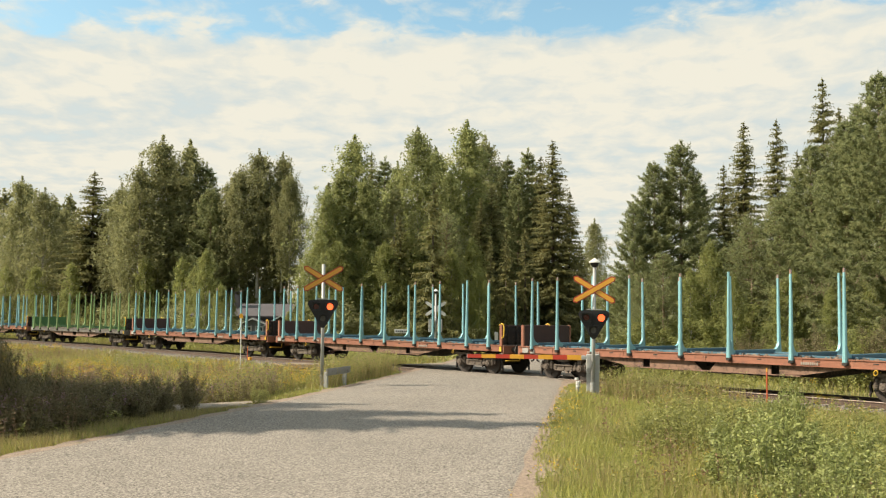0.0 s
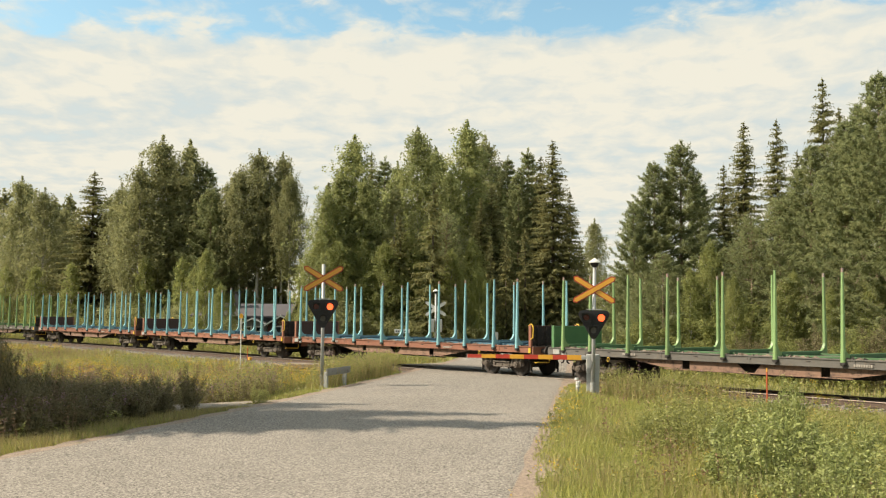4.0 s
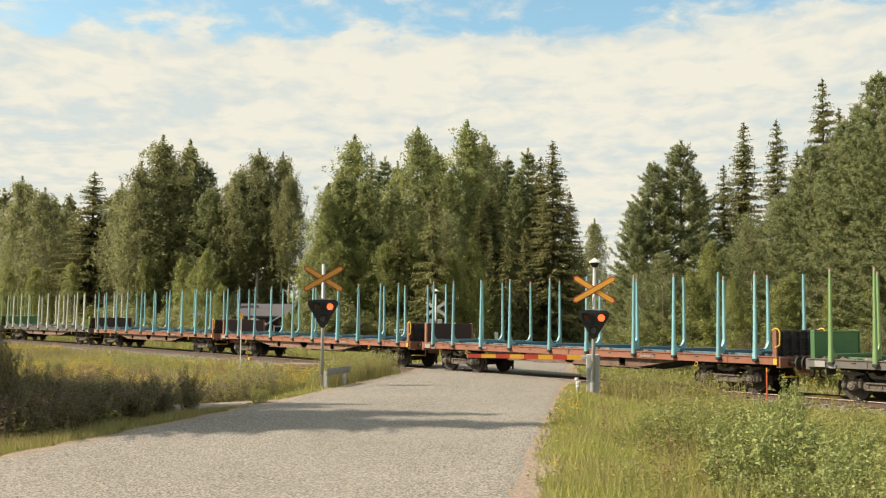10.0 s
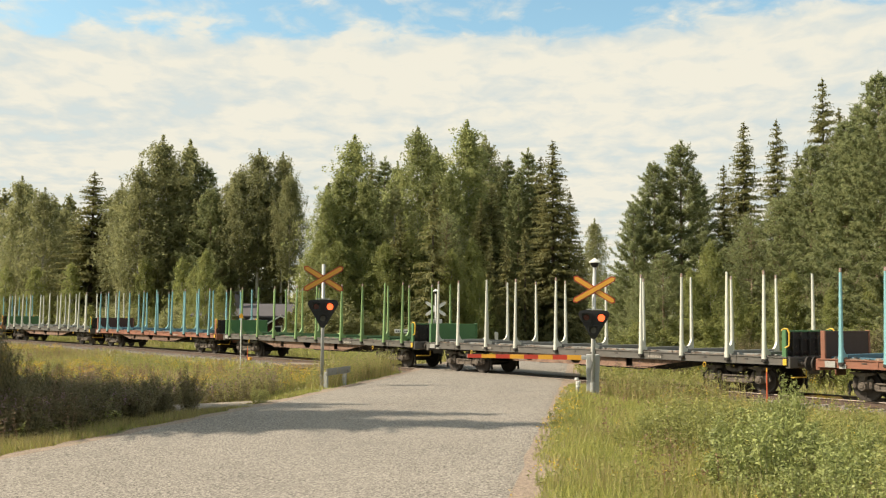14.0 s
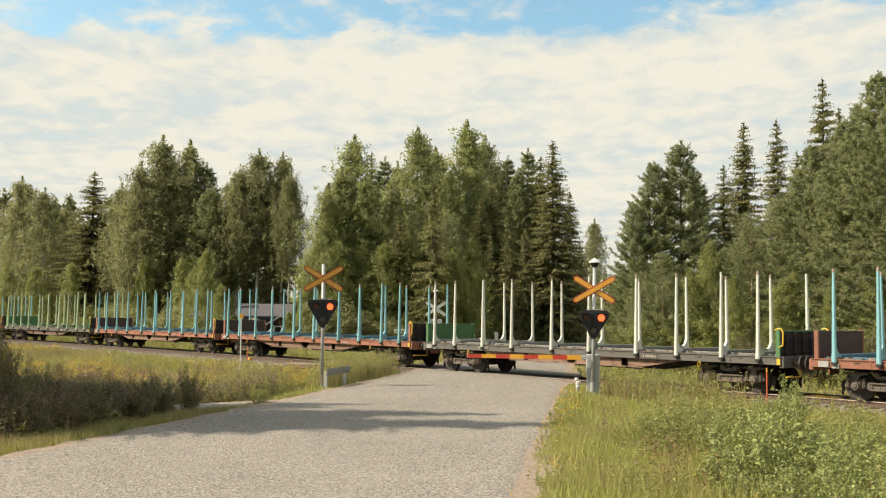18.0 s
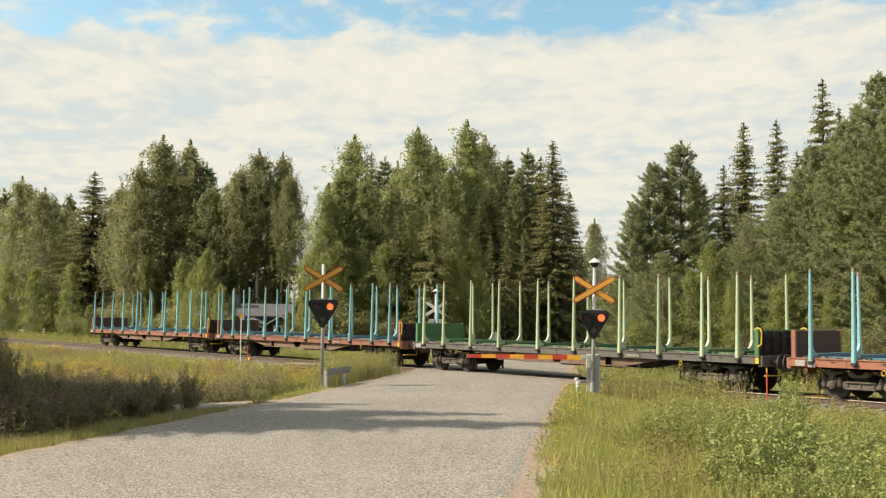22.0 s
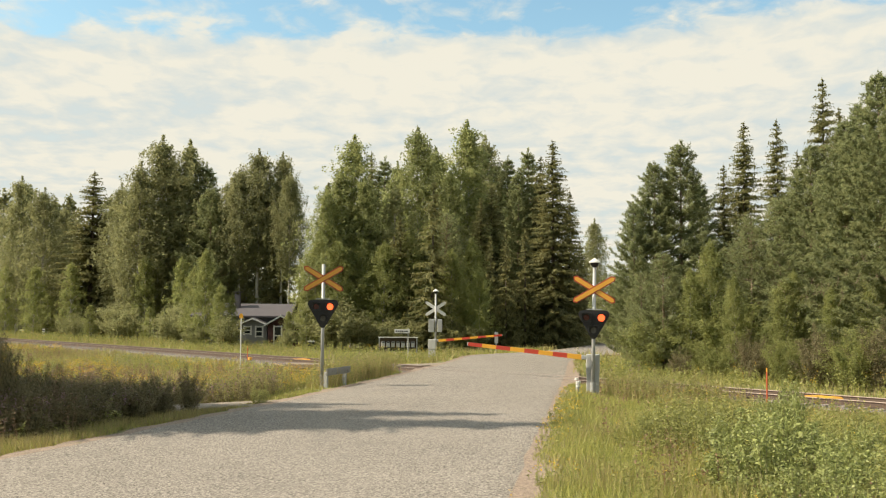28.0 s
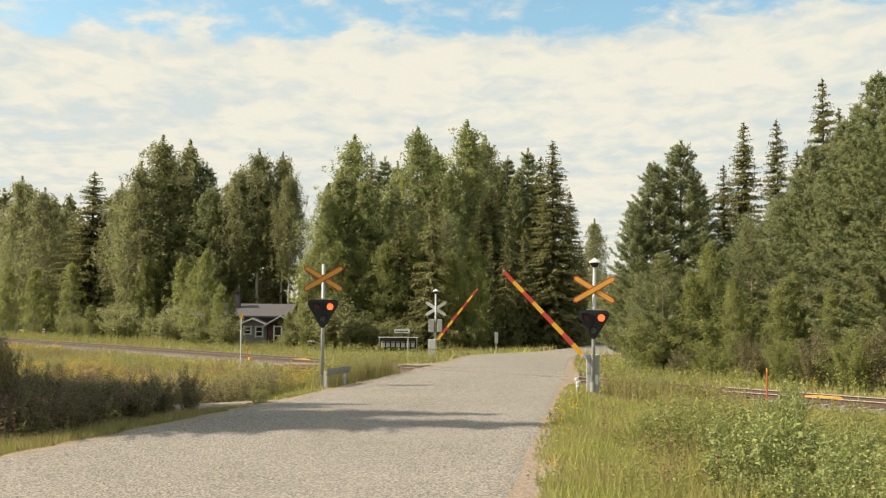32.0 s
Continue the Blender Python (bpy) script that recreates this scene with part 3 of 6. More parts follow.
    box(bm, 0.42, 0.12, 0.16, 0.2, 0, 0.98, bevel=0.03)
    bent(bm, [(0.3, 0, 0.95), (0.42, 0, 0.8), (0.40, 0, 0.62), (0.28, 0, 0.58)], 0.03)
    K["coupler"] = to_mesh("coupler", bm, M["bogie"])
    bm = bmesh.new()   # end wall: a plate with a folded top
    box(bm, 0.04, 2.66, 0.82, 0, 0, 1.68, bevel=0.008)
    box(bm, 0.10, 2.70, 0.06, 0.02, 0, 2.075, bevel=0.01)
    K["end_wall"] = to_mesh("end_wall", bm, panel)
    bm = bmesh.new()   # its dark ribs and backing plate on the outside
    for y in (-1.0, -0.5, 0.0, 0.5, 1.0):
        box(bm, 0.10, 0.07, 0.80, 0.075, y, 1.66, bevel=0.008)
    box(bm, 0.012, 2.6, 0.76, 0.030, 0, 1.66)
    for z in (1.40, 1.85):
        box(bm, 0.06, 2.6, 0.06, 0.06, 0, z)
    K["wall_ribs"] = to_mesh("wall_ribs", bm, M["bogie"])
    bm = bmesh.new()
    box(bm, 0.15, 0.09, 0.92, 0.03, 0, 1.66, bevel=0.012)
    K["corner_post"] = to_mesh("corner_post", bm, panel if panel is M["panel_green"] else sill)
    rng = np.random.default_rng(17)   # bark and splinters left on the deck
    v, f = [], []
    for i in range(420):
        s = -1 if i % 3 else 1
        x, y = rng.uniform(-8.7, 8.7), s * min(abs(rng.normal(1.15, 0.22)), 1.38)
        if noise.noise((x * 0.9, s * 3.0, 0)) < -0.12:
            continue
        L, w, hh, a = rng.uniform(0.12, 0.42), rng.uniform(0.05, 0.14), rng.uniform(0.02, 0.08), rng.uniform(0, 6.28)
        b = len(v)
        for dx, dy, dz in ((-L, -w, 0), (L, -w * 0.6, 0), (L * 0.8, w, 0), (-L * 0.7, w * 0.8, 0), (rng.uniform(-0.4, 0.4) * L, 0, hh)):
            v.append((x + (dx * math.cos(a) - dy * math.sin(a)) * 0.5, max(min(y + (dx * math.sin(a) + dy * math.cos(a)) * 0.5, 1.40), -1.40), 1.262 + dz))
        f += [(b, b + 1, b + 4), (b + 1, b + 2, b + 4), (b + 2, b + 3, b + 4), (b + 3, b, b + 4)]
    K["bark_litter"] = raw_mesh("bark_litter", v, f, M["bark_litter"])
    bm = bmesh.new()   # uncoupling lever under the end
    rod(bm, (0, -0.30, 0.62), (0, 0.42, 0.60), 0.022, seg=6)
    box(bm, 0.10, 0.26, 0.03, 0, -0.26, 0.615)
    rod(bm, (0, 0.42, 0.60), (0, 0.42, 0.95), 0.018, seg=6)
    K["lever"] = to_mesh("lever", bm, M["yellow"])
    bm = bmesh.new()
    pts = [(0.06, 0, 1.55), (0.2, 0, 1.62), (0.22, 0, 2.02), (0.16, 0, 2.14), (0.05, 0, 2.16), (-0.06, 0, 2.10)]
    bent(bm, pts, 0.026)
    K["handrail"] = to_mesh("handrail", bm, M["yellow"])
    bm = bmesh.new()
    box(bm, 0.13, 0.02, 0.2, 0, 0, 0.06, bevel=0.004)
    K["end_mark"] = to_mesh("end_mark", bm, M["yellow"])
    bm = bmesh.new()
    hoops = []
    for i in range(10):
        a = 2 * math.pi * i / 10
        hoops.append([bm.verts.new(((0.055 + 0.018 * math.cos(b)) * math.cos(a), 0.018 * math.sin(b), (0.08 + 0.018 * math.cos(b)) * math.sin(a))) for b in (0, 1.571, 3.142, 4.712)])
    for i in range(10):
        for k in range(4):
            bm.faces.new((hoops[i][k], hoops[i][(k + 1) % 4], hoops[(i + 1) % 10][(k + 1) % 4], hoops[(i + 1) % 10][k]))
    K["lashing_ring"] = to_mesh("lashing_ring", bm, M["yellow"])
    bm = bmesh.new()
    for i, wd in enumerate((0.055, 0.05, 0.06, 0.05, 0.055, 0.055, 0.03, 0.055)):
        box(bm, wd, 0.004, 0.085, -0.27 + 0.075 * i, 0, 0)
    K["marking"] = to_mesh("marking", bm, M["marking"])
    bm = bmesh.new()
    box(bm, 0.34, 0.010, 0.19, -0.16, 0, 0, bevel=0.003)
    box(bm, 0.22, 0.010, 0.14, 0.24, 0, -0.05, bevel=0.003)
    K["plate"] = to_mesh("plate", bm, M["plate_grey"])
    # bogie: a cast frame that dips between the axle boxes
    bm = bmesh.new()
    prism(bm, [(-1.28, 0.44), (-1.24, 0.62), (-1.12, 0.66), (-0.68, 0.66), (-0.52, 0.55), (0.52, 0.55), (0.68, 0.66), (1.12, 0.66), (1.24, 0.62), (1.28, 0.44), (1.16, 0.38), (0.64, 0.40), (0.46, 0.35), (-0.46, 0.35), (-0.64, 0.40), (-1.16, 0.38)], 0.08)
    box(bm, 1.0, 0.14, 0.05, 0, -0.03, 0.56, bevel=0.01)
    box(bm, 1.0, 0.14, 0.05, 0, -0.03, 0.36, bevel=0.01)
    prism(bm, [(-0.36, 0.86), (-0.30, 0.74), (-0.14, 0.70), (0.14, 0.70), (0.30, 0.74), (0.36, 0.86), (0.22, 0.90), (0.10, 0.80), (-0.10, 0.80), (-0.22, 0.90)], 0.20, at=-0.05)
    for x in (-0.42, 0.0, 0.42):
        box(bm, 0.05, 0.03, 0.16, x, -0.055, 0.46)
    K["side_frame"] = to_mesh("side_frame", bm, M["bogie_dust"])
    bm = bmesh.new()
    box(bm, 0.46, 2.0, 0.22, 0, 0, 0.66, bevel=0.02)
    for x in (-0.40, 0.40):
        rod(bm, (x, -0.95, 0.33), (x, 0.95, 0.33), 0.035, seg=7)
        for y in (-0.79, 0.79):   # curved brake shoes at the treads
            prism(bm, [(x + math.copysign(o, x), z) for o, z in ((0.02, 0.62), (-0.02, 0.46), (0.02, 0.30), (0.08, 0.22), (0.12, 0.25), (0.05, 0.34), (0.03, 0.46), (0.06, 0.60))][::1 if x > 0 else -1], 0.09, at=y)
    for x in (-1.42, 1.42):
        for y in (-0.79, 0.79):
            prism(bm, [(x + math.copysign(o, x), z) for o, z in ((0.0, 0.58), (0.04, 0.46), (0.0, 0.30), (-0.10, 0.18), (-0.06, 0.14), (0.06, 0.26), (0.10, 0.46), (0.05, 0.60))], 0.09, at=y)
            rod(bm, (x, y, 0.50), (x - math.copysign(0.18, x), y, 0.90), 0.025, seg=6)
    K["bolster"] = to_mesh("bolster", bm, M["bogie"])
    bm = bmesh.new()
    box(bm, 0.30, 0.20, 0.26, 0, 0.02, 0.48, bevel=0.03)
    rod(bm, (0, -0.15, 0.46), (0, -0.02, 0.46), 0.125, 0.145, seg=14)
    rod(bm, (0, -0.175, 0.46), (0, -0.14, 0.46), 0.055, 0.10, seg=12)
    for k in range(4):
        a = k * 1.571 + 0.785
        rod(bm, (0.10 * math.cos(a), -0.165, 0.46 + 0.10 * math.sin(a)), (0.10 * math.cos(a), -0.14, 0.46 + 0.10 * math.sin(a)), 0.018, seg=5)
    prism(bm, [(-0.40, 0.83), (-0.10, 0.76), (-0.07, 0.62), (0.07, 0.62), (0.10, 0.76), (0.40, 0.83), (0.38, 0.87), (-0.38, 0.87)], 0.16, at=-0.02)
    for x in (-0.25, 0.25):
        for z in (0.44, 0.50, 0.56, 0.62):   # turns of the coil springs
            rod(bm, (x, -0.02, z), (x, -0.02, z + 0.035), 0.075, seg=9)
        rod(bm, (x, -0.02, 0.40), (x, -0.02, 0.70), 0.05, seg=7)
    K["axle_box"] = to_mesh("axle_box", bm, M["bogie_dust"])
    bm = bmesh.new()
    rod(bm, (0, -1.0, 0), (0, 1.0, 0), 0.075, seg=10)
    for s in (-1, 1):
        rod(bm, (0, s * 0.72, 0), (0, s * 0.745, 0), 0.49, seg=28)
        rod(bm, (0, s * 0.73, 0), (0, s * 0.85, 0), 0.46, seg=28)
        rod(bm, (0, s * 0.84, 0), (0, s * 0.875, 0), 0.36, 0.10, seg=20) if s > 0 else rod(bm, (0, s * 0.875, 0), (0, s * 0.84, 0), 0.10, 0.36, seg=20)
        for k in range(6):
            a = k * math.pi / 3
            box(bm, 0.03, 0.012, 0.16, 0.29 * math.sin(a), s * 0.866, 0.29 * math.cos(a), rot=Matrix.Rotation(a, 4, "Y"))
    K["wheelset"] = to_mesh("wheelset", bm, M["wheel"])
    return K


def build_wagon(K, look_words, group):
    w = thing("timber_wagon", Matrix.Identity(4), look_words[0], "freight wagon", group)
    for s in (-1, 1):
        turn = pose(0, 0, 0, 0, 0, 0 if s < 0 else 180)
        for x in STAKES:
            for e in (-1, 1):
                st = part("stake", K["worn_stake" if (int(x * 7) + e + s) % 3 else "stake"], None, w, look_words[1])
                st.matrix_local = pose(x * e, 0, 0) @ Matrix.Translation((0, s * (SIDE + 0.07), 0)) @ turn
                part("stake_socket", K["socket"], None, st)
        o = part("side_sill", K["side_sill"], None, w)
        o.matrix_local = Matrix.Translation((0, s * SIDE, 0)) @ turn
        for x in (0.0, 2.1, 4.15, 6.0, 7.6):
            for e in ((-1, 1) if x else (1,)):
                part("lashing_slot", K["lashing_slot"], None, o).location = (x * e, 0, 0)
        o = part("deck_rail", K["deck_rail"], None, w)
        o.matrix_local = pose(0, s * 1.08, 0)
    for x in STAKES:
        for e in (-1, 1):
            part("cross_bar", K["cross_bar"], None, w).location = (x * e, 0, 0)
    for name in ("deck", "belly_beam", "centre_sill", "brake_gear"):
        part(name, K[name], None, w)
    tagged(part("bark_litter", K["bark_litter"], None, w), "loose brown bark left on the deck", kind="stuff")
    for e in (-1, 1):
        turn = pose(0, 0, 0, 0, 0, 0 if e > 0 else 180)
        o = part("headstock", K["headstock"], None, w)
        o.matrix_local = turn @ pose(9.10, 0, 0)
        for y in (-0.9, 0.9):
            b = part("buffer", K["buffer"], None, o)
            b.location = (0.0, y, 1.06)
        part("coupler", K["coupler"], None, o)
        wall = part("end_wall", K["end_wall"], None, w, look_words[2])
        wall.matrix_local = turn @ pose(8.92, 0, 0)
        part("wall_ribs", K["wall_ribs"], None, wall, "dark ribs and backing plate")
        for y in (-1.375, 1.375):
            part("corner_post", K["corner_post"], None, wall).location = (0, y, 0)
        if e > 0:
            lever = part("lever", K["lever"], None, w, "yellow uncoupling lever")
            lever.matrix_local = turn @ pose(9.2, -0.95, 0)
        for y in ((-1.40, 1.40) if e > 0 else ()):
            part("handrail", K["handrail"], None, wall, "bent yellow handrail").location = (0, y, 0)
        for s in (-1, 1):
            if e > 0:
                m = part("end_mark", K["end_mark"], None, w, "yellow end marking")
                m.matrix_local = pose(e * 9.02, s * (SIDE + 0.05), 1.04)
            r = part("lashing_ring", K["lashing_ring"], None, w, "yellow lashing ring")
            r.matrix_local = pose(e * 6.0, s * (SIDE + 0.06), 0.90, 0, 20, 0)
        bogie = part("bogie", K["bolster"], None, w)
        bogie.location = (e * 6.95, 0, 0)
        for s in (-1, 1):
            f = part("side_frame", K["side_frame"], None, bogie)
            f.matrix_local = Matrix.Translation((0, s * 1.02, 0)) @ pose(0, 0, 0, 0, 0, 0 if s < 0 else 180)
            for x in (-0.9, 0.9):
                a = part("axle_box", K["axle_box"], None, bogie)
                a.matrix_local = Matrix.Translation((x, s * 1.04, 0)) @ pose(0, 0, 0, 0, 0, 0 if s < 0 else 180)
        for x in (-0.9, 0.9):
            part("wheelset", K["wheelset"], None, bogie).location = (x, 0, 0.46)
    for s in (-1, 1):
        turn = pose(0, 0, 0, 0, 0, 0 if s < 0 else 180)
        part("marking", K["marking"], None, w, "white stencilled number").matrix_local = turn @ pose(-5.0, -SIDE - 0.075, 1.13)
        part("marking", K["marking"], None, w, "white stencilled number").matrix_local = turn @ pose(3.9, -SIDE - 0.075, 1.09)
        part("plate", K["plate"], None, w, "worn pale lettering plate").matrix_local = turn @ pose(-8.5, -SIDE - 0.075, 1.10)
    return w


SCHEMES = {
    "blue": (wagon_meshes(M["stake_blue"], M["bar_blue"], M["panel_brown"], M["sill_red"]),
             ("empty timber wagon, red-brown frame, pale blue stakes", "pale blue steel stake", "brown steel end wall")),
    "green": (wagon_meshes(M["stake_green"], M["bar_green"], M["panel_green"], M["sill_grey"]),
              ("empty timber wagon, dark grey frame, light green stakes", "light green steel stake", "green steel end wall")),
    "pale green": (wagon_meshes(M["stake_pale_green"], M["bar_green"], M["panel_green"], M["sill_grey"]),
                   ("empty timber wagon, dark grey frame, faded pale green stakes", "faded pale green steel stake", "green steel end wall")),
    "white": (wagon_meshes(M["stake_white"], M["bar_grey"], M["panel_green"], M["sill_grey"]),
              ("empty timber wagon, dark grey frame, white stakes", "white steel stake", "green steel end wall")),
}
COLOURS = {2: "green", 6: "green", 11: "green", 16: "pale green", 10: "white", 13: "white"}
PITCH, U0, SPEED, SLOW = 19.2372, -30.001, 14.9303, -0.017418


def wagon_u(k, t):
    """Where the middle of wagon k is along the track at t seconds."""
    return U0 + SPEED * t + SLOW * t * t - (k + 0.5) * PITCH - 0.13


WAGONS = {}


def build_train():
    first = {}
    for k in range(-1, 19):
        c = COLOURS.get(k, "blue")
        x, y, head = track_xy(wagon_u(k, 0))
        if c not in first:
            first[c] = build_wagon(*SCHEMES[c], "train of timber wagons")
            first[c].matrix_world = pose(x, y, 0, 0, 0, head)
            WAGONS[k] = first[c]
        else:
            WAGONS[k] = copy_thing(first[c], pose(x, y, 0, 0, 0, head))


build_train()

# ---- trees and bushes ----
def unit(v):
    return v / np.maximum(np.linalg.norm(v, axis=-1, keepdims=True), 1e-9)


def leaf_blades(rng, c, axis, length, width, face=None, tumble=0.6):
    """Pointed leaf blades: three corners round each centre, lying along axis; they face at random, or mostly the way of face."""
    n = len(c)
    if face is not None:
        f = unit(unit(face) + rng.normal(0, tumble, (n, 3)))
        axis = unit(axis - f * np.sum(axis * f, 1, keepdims=True))
        side = np.cross(axis, f)
    else:
        side = unit(np.cross(axis, unit(rng.normal(size=(n, 3)))))
    length, width = np.broadcast_to(length, n)[:, None], np.broadcast_to(width, n)[:, None]
    foot = c - axis * length / 2
    return np.stack([foot + side * width / 2, c + axis * length / 2, foot - side * width / 2], 1).reshape(-1, 3)


def leaf_mesh(name, blocks, material):
    v = np.concatenate(blocks)
    return raw_mesh(name, v, np.arange(len(v)).reshape(-1, 3), material)


def limb_mesh(name, limbs, material):
    """Tapered limbs: each a list of (point, radius)."""
    verts, faces = [], []
    for limb in limbs:
        base = len(verts)
        k = 6 if limb[0][1] > 0.05 else 4
        for p, r in limb:
            for i in range(k):
                a = 2 * math.pi * i / k
                verts.append((p[0] + r * math.cos(a), p[1] + r * math.sin(a), p[2]))
        for j in range(len(limb) - 1):
            for i in range(k):
                faces.append((base + j * k + i, base + j * k + (i + 1) % k, base + (j + 1) * k + (i + 1) % k, base + (j + 1) * k + i))
    me = raw_mesh(name, verts, faces, material)
    me.polygons.foreach_set("use_smooth", [True] * len(me.polygons))
    return me


def trunk_line(rng, h, r, sway=0.012, n=9):
    bend = np.cumsum(rng.normal(0, sway * h / n * 2, (n, 2)), 0)
    bend -= bend[0]
    return [((bend[i, 0], bend[i, 1], h * i / (n - 1) - (0.3 if i == 0 else 0)), max(r * (1 - i / (n - 1)) ** 0.8, 0.012)) for i in range(n)]


def on_trunk(line, z):
    zs = [p[0][2] for p in line]
    return np.array([np.interp(z, zs, [p[0][0] for p in line]), np.interp(z, zs, [p[0][1] for p in line]), z])


def grow_broadleaf(seed, h, radius, leaves, bare, material, size=(0.26, 0.17), droop=0.5, bark="bark_birch", peak=0.42, spread=1.0):
    """Birch or aspen: rising limbs from which leafy strands hang, dense on the outside of the crown."""
    rng = np.random.default_rng(seed)
    line = trunk_line(rng, h * 0.97, 0.010 * h + 0.02)
    limbs, blocks = [line], []
    n = int(30 + h * 2.6)
    k = 15   # leaves on a strand
    per = max(leaves // (n * k), 2)
    for i in range(n):
        f = bare + (1 - bare) * (i + rng.uniform(0, 1)) / n
        g = (f - bare) / (1 - bare)
        prof = math.sin(0.5 * math.pi * (0.35 + 0.65 * g / peak)) if g < peak else ((1 - g) / (1 - peak)) ** 0.8 * 0.95 + 0.05
        prof *= rng.uniform(0.62, 1.15)
        a = i * 2.399 + rng.uniform(-0.5, 0.5)
        p0 = on_trunk(line, f * h * 0.95)
        out = np.array([math.cos(a), math.sin(a), 0.0])
        reach = radius * prof
        rise = reach * rng.uniform(0.35, 0.85) * (1.0 + 0.6 * g)
        tip = p0 + out * reach + np.array([0, 0, rise])
        mid = p0 + out * reach * 0.5 + np.array([0, 0, rise * 0.66])
        r0 = 0.0035 * h * (1 - f) + 0.016
        limbs.append([(p0, r0), (mid, r0 * 0.6), (tip, 0.006)])
        m = max(int(per * (0.55 + 0.75 * prof)), 2)
        along = rng.uniform(0.16, 1.0, m) ** 0.62
        top = p0 + (tip - p0) * along[:, None]
        top[:, 2] += 0.16 * rise * np.sin(along * 3.14)
        fan = 0.10 * radius + 0.17 * reach
        top = top + rng.normal(0, 1, (m, 3)) * fan * spread * np.array([1, 1, 0.55])
        hang = np.abs(rng.normal(0.75, 0.35, m)) * droop * 1.7 * (0.35 + 0.65 * prof) + 0.12
        t = rng.uniform(0, 1, (m, k))
        swing = rng.normal(0, 0.10, (m, 1, 3)) * np.array([1, 1, 0])
        c = top[:, None] + swing * t[..., None] + rng.normal(0, 0.055 + 0.004 * h, (m, k, 3))
        c[..., 2] -= hang[:, None] * t
        c = c.reshape(-1, 3)
        ax = unit(rng.normal(size=(m * k, 3)) * np.array([0.75, 0.75, 0.6]) + np.array([0, 0, -0.8 * droop]))
        core = on_trunk(line, f * h * 0.95)
        face = unit((c - core) * np.array([1, 1, 0.6])) + np.array([0, 0, 0.35])
        blocks.append(leaf_blades(rng, c, ax, rng.uniform(0.65, 1.35, m * k) * size[0], size[1] * rng.uniform(0.75, 1.25, m * k), face, 0.75))
    q = max(leaves // 130, 30)   # the leading shoot
    t = rng.uniform(0.88, 1.0, q)
    c = np.stack([rng.normal(0, 1, q) * (1.02 - t) * 2.0, rng.normal(0, 1, q) * (1.02 - t) * 2.0, h * t], 1) + np.append(on_trunk(line, h)[:2], 0)
    blocks.append(leaf_blades(rng, c, unit(rng.normal(size=(q, 3)) + np.array([0, 0, -0.4])), size[0], size[1]))
    return limb_mesh("trunk", limbs, M[bark]), leaf_mesh("crown", blocks, M[material])


def grow_spruce(seed, h, radius, material="spruce_needle", bare=0.03, gap=0.27, blade=(0.46, 0.20)):
    """Spruce: whorls of drooping boughs, each a flat tapering spray of twigs with a lifted tip."""
    rng = np.random.default_rng(seed)
    line = trunk_line(rng, h, 0.010 * h + 0.03, sway=0.003)
    limbs, blocks = [line], []
    z = h * bare + 0.2
    while z < h * 0.99:
        f = z / h
        reach = radius * ((1 - f) ** 0.80) * (1.0 if f > 0.10 else 0.7 + 3.0 * f) + 0.05
        m = int(rng.integers(6, 9)) if f < 0.9 else 5
        for j in range(m):
            a = rng.uniform(0, 2 * math.pi)
            L = reach * rng.uniform(0.72, 1.08)
            out = np.array([math.cos(a), math.sin(a), 0.0])
            side = np.array([-out[1], out[0], 0.0])
            p0 = on_trunk(line, min(z + rng.uniform(-0.7, 0.7) * gap, h))
            fall = L * (0.62 * (1 - f) ** 0.8 - 0.35 * f)
            step = blade[0] * 0.34
            steps = max(int(L / step), 3)
            t = np.linspace(0.12, 1.0, steps)
            pts = p0 + out * L * t[:, None]
            pts[:, 2] -= fall * (t - 0.42 * t ** 3)
            if L > 0.7:
                limbs.append([(p0, 0.010 + 0.005 * L), (p0 + out * L * 0.5 - np.array([0, 0, fall * 0.42]), 0.006)])
            wide = np.minimum(0.34 * L + 0.10, 0.75) * (1.06 - t) * rng.uniform(0.8, 1.2)   # the spray narrows to its tip
            for sg in (-1, 1):
                ln = np.maximum(wide, 0.10) * rng.uniform(0.75, 1.25, steps) + 0.06
                ax = unit(out * 0.75 + side * sg * rng.uniform(0.5, 1.1, (steps, 1)) + np.array([0, 0, -0.34 + 0.45 * f]) + rng.normal(0, 0.12, (steps, 3)))
                blocks.append(leaf_blades(rng, pts + ax * ln[:, None] * 0.45, ax, ln, blade[1] * (0.55 + 0.5 * ln / blade[0]), np.tile(out * 0.5 + np.array([0, 0, 1.0]), (steps, 1)), 0.45))
            ln = blade[0] * rng.uniform(0.5, 0.95, steps) * min(1.0, 0.45 + L / 2.5)   # curtains of twigs below the bough
            ax = unit(out * 0.35 + np.array([0, 0, -1.0 + 0.9 * f]) + rng.normal(0, 0.22, (steps, 3)))
            blocks.append(leaf_blades(rng, pts + ax * ln[:, None] * 0.4, ax, ln, blade[1] * 0.75, np.tile(out, (steps, 1)), 0.5))
        z += gap * rng.uniform(0.8, 1.2) * (1 if f < 0.8 else 0.72)
    q = 14   # the leader
    c = on_trunk(line, h) + np.stack([np.zeros(q), np.zeros(q), rng.uniform(-0.55, 0.12, q)], 1)
    ax = unit(np.stack([rng.normal(0, 0.4, q), rng.normal(0, 0.4, q), np.ones(q)], 1))
    blocks.append(leaf_blades(rng, c, ax, 0.32, 0.05))
    return limb_mesh("trunk", limbs, M["bark_dark"]), leaf_mesh("crown", blocks, M[material])


